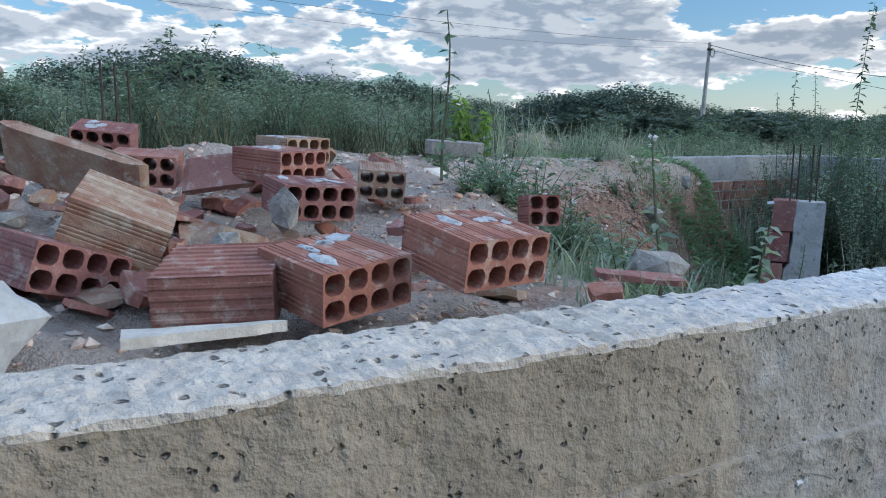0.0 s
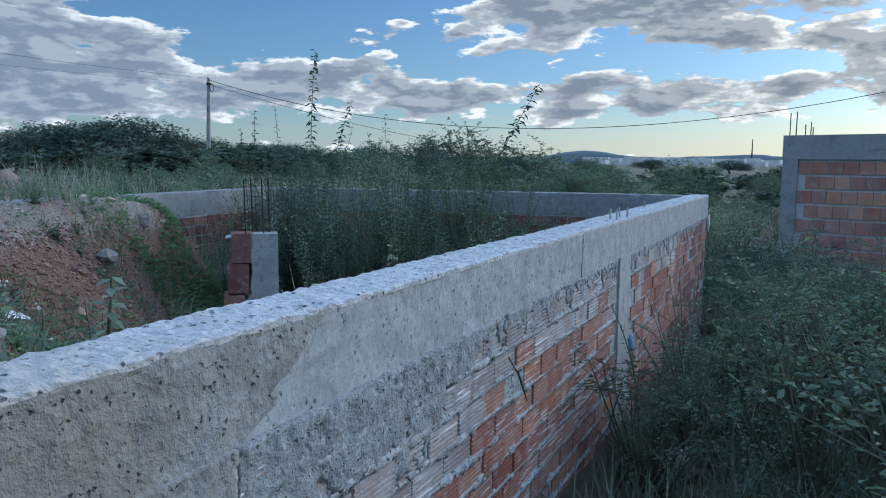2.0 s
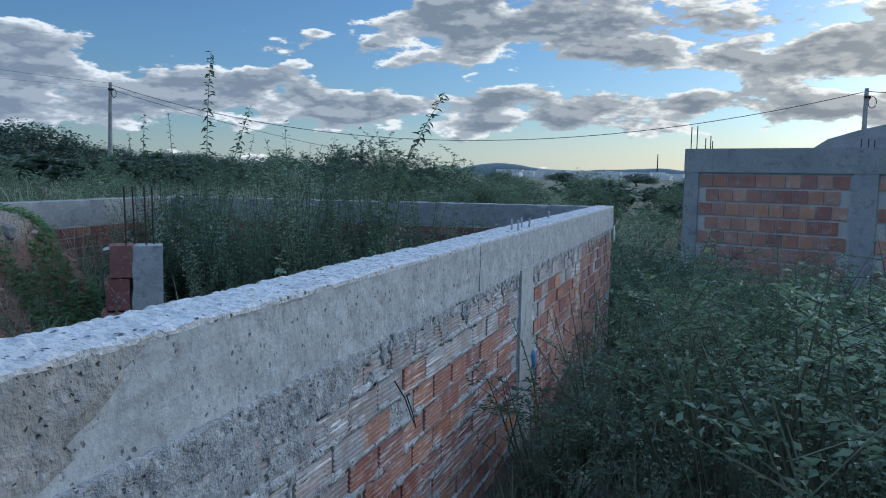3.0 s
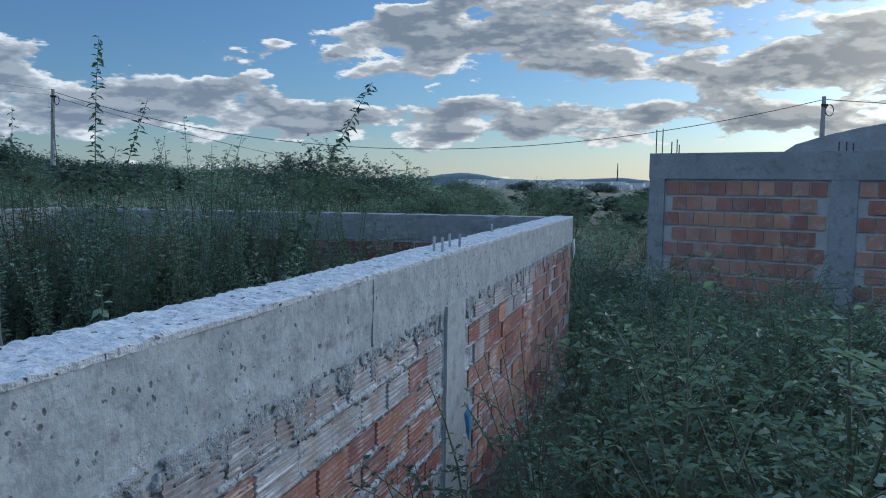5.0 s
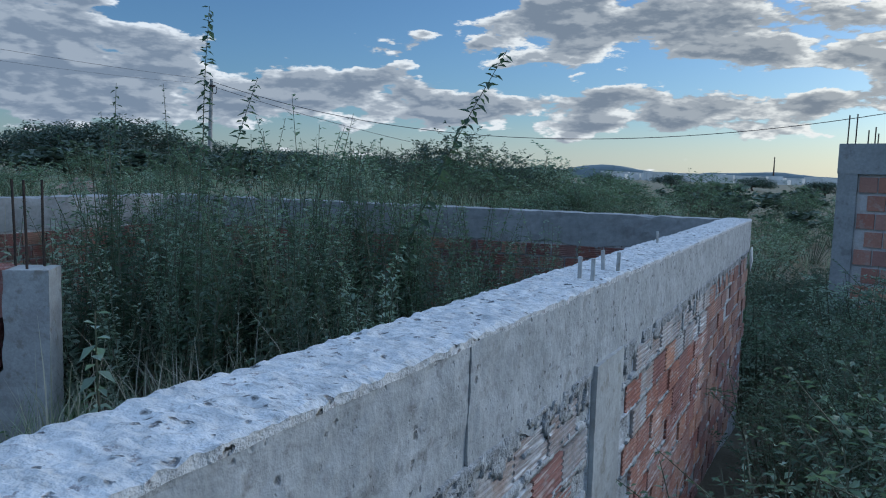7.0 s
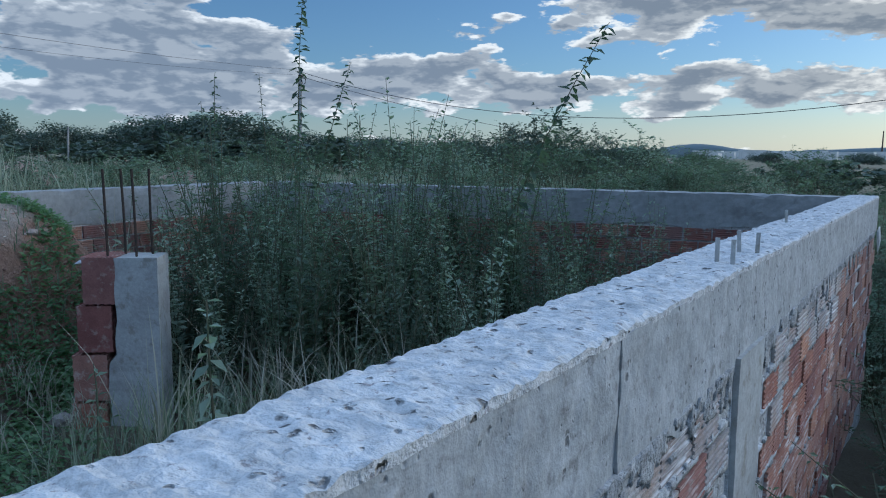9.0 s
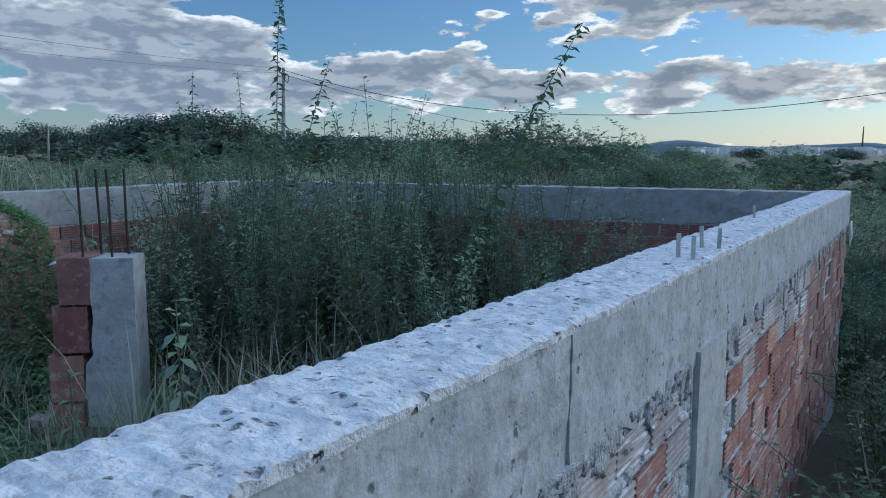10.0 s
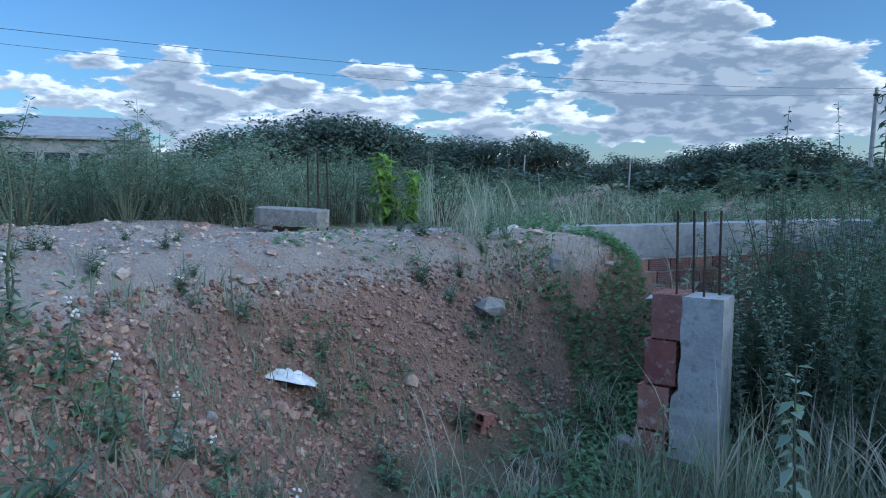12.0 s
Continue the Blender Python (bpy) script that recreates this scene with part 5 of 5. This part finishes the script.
def tree_meshes(seed, tall, wide, clumps, leaves, size):
    rng = random.Random(seed)
    t, l = Geo(), Geo()
    fork = Vector((rng.uniform(-0.2, 0.2), rng.uniform(-0.2, 0.2), tall * 0.3))
    t.tube([(0, 0, -0.3), fork * 0.5, fork], [0.05 * tall, 0.038 * tall, 0.03 * tall], 7)
    for k in range(clumps):
        a, r = rng.uniform(0, 6.28), wide * rng.random() ** 0.6
        c = Vector((math.cos(a) * r, math.sin(a) * r, tall * rng.uniform(0.42, 0.92) * (1 - 0.3 * (r / wide) ** 2)))
        mid = fork.lerp(c, 0.5) + Vector((0, 0, 0.06 * tall))
        t.tube([fork, mid, c], [0.018 * tall, 0.01 * tall, 0.003 * tall], 4, False)
        small_leaf_ball(rng, l, c, wide * rng.uniform(0.26, 0.42), leaves, size)
    return t.mesh("trunk"), l.mesh("crown")


# trees along the horizon: yaw, distance, height, size of crown against height
TREES = [(90, 62, 5.6, 0.7), (86.5, 58, 6.3, 0.6), (83.5, 60, 7.0, 0.6), (81, 61, 7.0, 0.6), (78.5, 60, 6.4, 0.6), (76, 63, 6.0, 0.7), (73.5, 64, 6.0, 0.6), (71, 62, 5.6, 0.6),
         (66.6, 60, 5.8, 0.45), (65.0, 60, 5.2, 0.5), (61.0, 70, 4.8, 0.5), (58.8, 72, 4.4, 0.6), (56.5, 72, 4.8, 0.6), (54.0, 62, 5.2, 0.6), (51.5, 58, 5.4, 0.6), (49.0, 56, 5.6, 0.6), (46.5, 60, 4.8, 0.6),
         (44, 66, 4.0, 0.7), (41.5, 66, 3.8, 0.7), (39, 68, 3.8, 0.7), (36.5, 64, 3.6, 0.7), (34, 66, 3.4, 0.7), (31.5, 70, 3.6, 0.7), (94, 66, 4.6, 0.6), (97.5, 58, 4.2, 0.7),
         (69, 75, 4.4, 0.7), (63, 76, 4.2, 0.7), (87.8, 72, 5.5, 0.7), (28, 80, 3.0, 0.8), (24, 85, 2.8, 0.8), (20, 95, 2.6, 0.9), (15, 110, 2.8, 0.9), (10, 105, 2.6, 0.9), (5, 100, 2.6, 0.9), (0, 100, 2.8, 0.9)]


def tree_line():
    rng = random.Random(707)
    protos = []
    for k in range(5):
        tm, cm = tree_meshes(800 + k, 1.0, 0.62, 40, 130, 0.046)
        yaw, d, h, wd = TREES[k]
        x, y = polar(yaw, d)
        t = thing("tree", pose(x, y, height(x, y) - 0.2), "dark green dense thorn tree on the skyline", "tree", "trees on the skyline")
        t.scale = (h * wd / 0.62, h * wd / 0.62, h)
        part("trunk", tm, M_BARK, t)
        part("crown", cm, M_TREE, t)
        protos.append(t)
    for k, (yaw, d, h, wd) in enumerate(TREES[5:]):
        x, y = polar(yaw + rng.uniform(-0.4, 0.4), d)
        q = copy_thing(protos[k % 5], pose(x, y, height(x, y) - 0.2, 0, 0, rng.uniform(0, 360)))
        s = h * wd / 0.62
        q.scale = (s, s, h * (0.9 if yaw > 62 else 0.8))
    # scrub that closes the skyline
    sp = []
    for k in range(3):
        sp.append(make_shrub("skyline_scrub", shrub_meshes(880 + k, 1.0, 1.0, 14, 600, 0.18, 0.6), M_TREE, pose(*polar(84 - 20 * k, 48), 0.0), "dark scrub at the edge of the field", "shrub", "scrub at the field edge"))
        sp[-1].scale = (2.4, 2.4, 2.2)
    for k in range(110):
        yaw, d = rng.uniform(-16, 108), rng.uniform(40, 58)
        if yaw < 24:
            d = rng.uniform(26, 70)
        x, y = polar(yaw, d)
        q = copy_thing(sp[k % 3], pose(x, y, height(x, y) - 0.2, 0, 0, rng.uniform(0, 360)))
        s = rng.uniform(1.6, 2.8) * (1.0 if yaw > 24 else 0.75)
        q.scale = (s, s, s * 0.85)


tree_line()


def big_bush():
    for x, y, k, seed in ((-8.1, 20.5, 1.0, 1), (-10.6, 22.5, 0.92, 2), (-12.9, 24.0, 0.85, 3), (-6.4, 19.8, 0.72, 4)):
        t = make_shrub("big_bush", shrub_meshes(900 + seed, 2.35, 2.0, 60, 5200, 0.085, 0.5), M_TREE, pose(x, y, 0.05), "large dark spreading thorn bush beyond the far wall", "bush", "thorn bushes")
        t.scale = (k, k, k)


big_bush()


def leafy_stalk(name, base, tip, leaf, count, mat, label, seed, bend=0.05, flower=False):
    """One tall stalk with leaves up its length; places are in metres."""
    rng = random.Random(seed)
    base, tip = Vector(base), Vector(tip)
    t = thing(name, pose(*base), label, "plant", "tall stalks")
    end = tip - base
    side = Vector((-end.y, end.x, 0.0))
    side = side.normalized() if side.length > 1e-4 else Vector((1, 0, 0))
    pts = []
    for k in range(7):
        u = k / 6
        horiz = Vector((end.x, end.y, 0)) * (u ** 1.6)
        pts.append(Vector((0, 0, end.z * u)) + horiz + side * bend * math.sin(u * 5 + seed) * 0.5)
    g = Geo()
    pts[0].z -= 0.1
    g.tube(pts, [0.007, 0.006, 0.0055, 0.0045, 0.004, 0.003, 0.0018], 5)
    part("stem", g, M_STALK, t)
    l = Geo()
    for i in range(count):
        u = 0.15 + 0.85 * (i + rng.random()) / count
        f = min(5.999, u * 6)
        p = pts[int(f)].lerp(pts[int(f) + 1], f % 1)
        a = i * 2.4 + rng.uniform(-0.4, 0.4)
        d = Vector((math.cos(a), math.sin(a), rng.uniform(-0.9, 0.5)))
        ln = leaf * rng.uniform(0.7, 1.25) * (1.25 - 0.6 * u)
        l.leaf(p, d, UP + rand_dir(rng) * 0.3, ln, ln * 0.55)
    part("leaves", l, mat, t)
    if flower:
        f = Geo()
        for k in range(5):
            f.lump((end.x + rng.uniform(-0.012, 0.012), end.y + rng.uniform(-0.012, 0.012), end.z + rng.uniform(-0.02, 0.015)), (0.006, 0.006, 0.006), rng)
        part("flower", f, M_FLOWER, t)


def stalks():
    leafy_stalk("tall_stalk", (-4.05, 7.25, -0.05), (-3.94, 7.25, 2.52), 0.11, 110, M_LEAF_DARK, "very tall thin leafy stalk above the pit", 1)
    leafy_stalk("tall_stalk", (-3.98, 7.25, -0.05), (-3.55, 7.35, 1.97), 0.11, 100, M_LEAF_DARK, "tall bent leafy stalk above the pit", 2)
    leafy_stalk("tall_stalk", (-2.15, 7.05, -0.05), (-1.36, 7.16, 2.05), 0.11, 120, M_LEAF_DARK, "tall leafy stalk leaning over the pit", 3)
    leafy_stalk("tall_stalk", (-4.9, 8.9, 0.1), (-4.55, 8.9, 1.78), 0.06, 50, M_LEAF_DARK, "tall thin leafy stalk in the weeds", 4)
    leafy_stalk("tall_stalk", (-4.25, 6.62, -0.05), (-4.27, 6.62, 1.86), 0.07, 70, M_LEAF_DARK, "tall thin leafy stalk in the weeds", 5)
    leafy_stalk("young_plant", (-1.12, 4.03, -0.05), (-1.10, 4.02, 0.90), 0.075, 46, M_LEAF_PALE, "pale young plant with round leaves in the pit", 6, 0.02)
    leafy_stalk("young_plant", (-2.1, 4.3, -0.05), (-2.12, 4.3, 0.50), 0.06, 22, M_LEAF, "thin young weed by the column stump", 7, 0.02)
    leafy_stalk("young_plant", (-0.80, 1.56, 0.8), (-0.81, 1.50, 1.245), 0.05, 26, M_LEAF_PALE, "pale flowering weed on the heap", 8, 0.02, True)
    leafy_stalk("young_plant", (-0.62, 1.76, 0.75), (-0.61, 1.74, 1.03), 0.06, 30, M_LEAF_PALE, "pale weed with pointed leaves by the wall", 9, 0.02)
    leafy_stalk("tall_stalk", (-1.76, 1.38, 0.97), (-1.68, 1.31, 1.68), 0.06, 26, M_LEAF, "slender leafy weed on the heap", 10, 0.04)
    leafy_stalk("tall_stalk", (-4.5, 7.35, -0.05), (-4.6, 7.4, 1.95), 0.06, 60, M_LEAF_DARK, "tall thin leafy stalk in the weeds", 15)
    leafy_stalk("tall_stalk", (-4.45, 6.75, -0.05), (-4.52, 6.7, 1.66), 0.06, 55, M_LEAF_DARK, "tall thin leafy stalk in the weeds", 16)
    leafy_stalk("tall_stalk", (0.30, 4.05, -0.2), (0.06, 4.22, 0.60), 0.035, 46, M_LEAF, "thin leafy twig leaning on the brick wall", 20, 0.06)
    leafy_stalk("tall_stalk", (0.36, 4.55, -0.2), (0.10, 4.62, 0.42), 0.035, 40, M_LEAF, "thin leafy twig leaning on the brick wall", 21, 0.06)
    leafy_stalk("young_plant", (-1.95, 3.75, 0.0), (-1.93, 3.73, 0.66), 0.05, 30, M_LEAF, "thin young weed by the column stump", 22, 0.03)
    rng = random.Random(44)
    for k in range(12):
        x, y = rng.uniform(-2.35, -1.95), rng.uniform(1.9, 3.4)
        z = height(x, y)
        leafy_stalk("flowering_weed", (x, y, z - 0.02), (x + rng.uniform(-0.06, 0.06), y + rng.uniform(-0.06, 0.06), z + rng.uniform(0.12, 0.28)), 0.045, 26, M_LEAF, "small weed with white flower heads on red earth", 50 + k, 0.03, True)
    leafy_stalk("sapling", (-2.45, 2.05, height(-2.45, 2.05) - 0.02), (-2.5, 2.0, height(-2.45, 2.05) + 0.55), 0.03, 18, M_LEAF_PALE, "thin bare sapling on the heap", 70, 0.05)
    leafy_stalk("young_plant", (-6.45, 4.10, 0.88), (-6.45, 4.05, 1.58), 0.17, 90, M_LEAF_YELLOW, "bright yellow-green leafy plant in the field", 11, 0.05)
    leafy_stalk("young_plant", (-6.40, 4.28, 0.88), (-6.36, 4.36, 1.40), 0.16, 60, M_LEAF_YELLOW, "bright yellow-green leafy plant in the field", 12, 0.05)


stalks()


def heap_weeds():
    rng = random.Random(909)
    protos = []
    for k in range(3):
        mat = (M_LEAF, M_LEAF_PALE, M_LEAF)[k]
        protos.append(make_shrub("heap_weed", weed_meshes(950 + k, 0.34, 0.07, 0.22, 7), mat, pose(-1.6 - 0.4 * k, 1.7 + 0.1 * k, height(-1.6 - 0.4 * k, 1.7 + 0.1 * k) - 0.02), "small green weed rooted in rubble", "weed", "weeds on the heap"))
    places = []
    while len(places) < 105:
        x, y = rng.uniform(-4.4, -0.35), rng.uniform(-0.5, 4.6)
        z = height(x, y)
        if z > 0.85 and y < 1.25 and x > -3.0:
            continue
        if noise.noise((x * 0.9, y * 0.9, 2)) < (0.05 if x < -1.6 and y < 4.0 else -0.5):
            continue
        places.append((x, y, rng.uniform(0.5, 1.0) * (0.9 if y > 1.4 and x > -1.8 else 0.6)))
    for k in range(80):
        places.append((rng.uniform(-2.1, -0.35), rng.uniform(1.5, 3.5), rng.uniform(0.45, 0.9)))
    for k in range(14):
        places.append((rng.uniform(-4.2, -2.4), rng.uniform(0.9, 2.5), rng.uniform(0.25, 0.5)))
    scatter(protos, places, rng, 0.7, 1.3)


heap_weeds()


def path_edge(rng):
    while True:
        x, y = rng.uniform(0.08, 3.2), rng.uniform(2.9, 5.0)
        if y > 3.15 or x > 1.4:
            return x, y


blade_field("path_grass", 3000, path_edge, (0.08, 0.34), M_GRASS, "rough grass at the foot of the wall", 15, 0.007, 0.8)


def path_weeds():
    rng = random.Random(66)
    protos = [make_shrub("path_weed", weed_meshes(970 + k, 0.55, 0.036, 0.35, 7, 1.6), (M_LEAF, M_LEAF_PALE, M_LEAF_DARK)[k], pose(1.9 + 0.3 * k, 3.3, height(1.9, 3.3)), "low green weed beside the wall", "weed", "weeds by the path") for k in range(3)]
    scatter(protos, [(*path_edge(rng), rng.uniform(0.6, 1.2)) for k in range(60)], rng)


path_weeds()

# ---- the single bricks of the walls, last ----
course_bricks(wall_east, -4.9, 8.55, -0.3, 0.755, random.Random(14), near=(0.6, 6.6), gap=(4.60, 4.92))
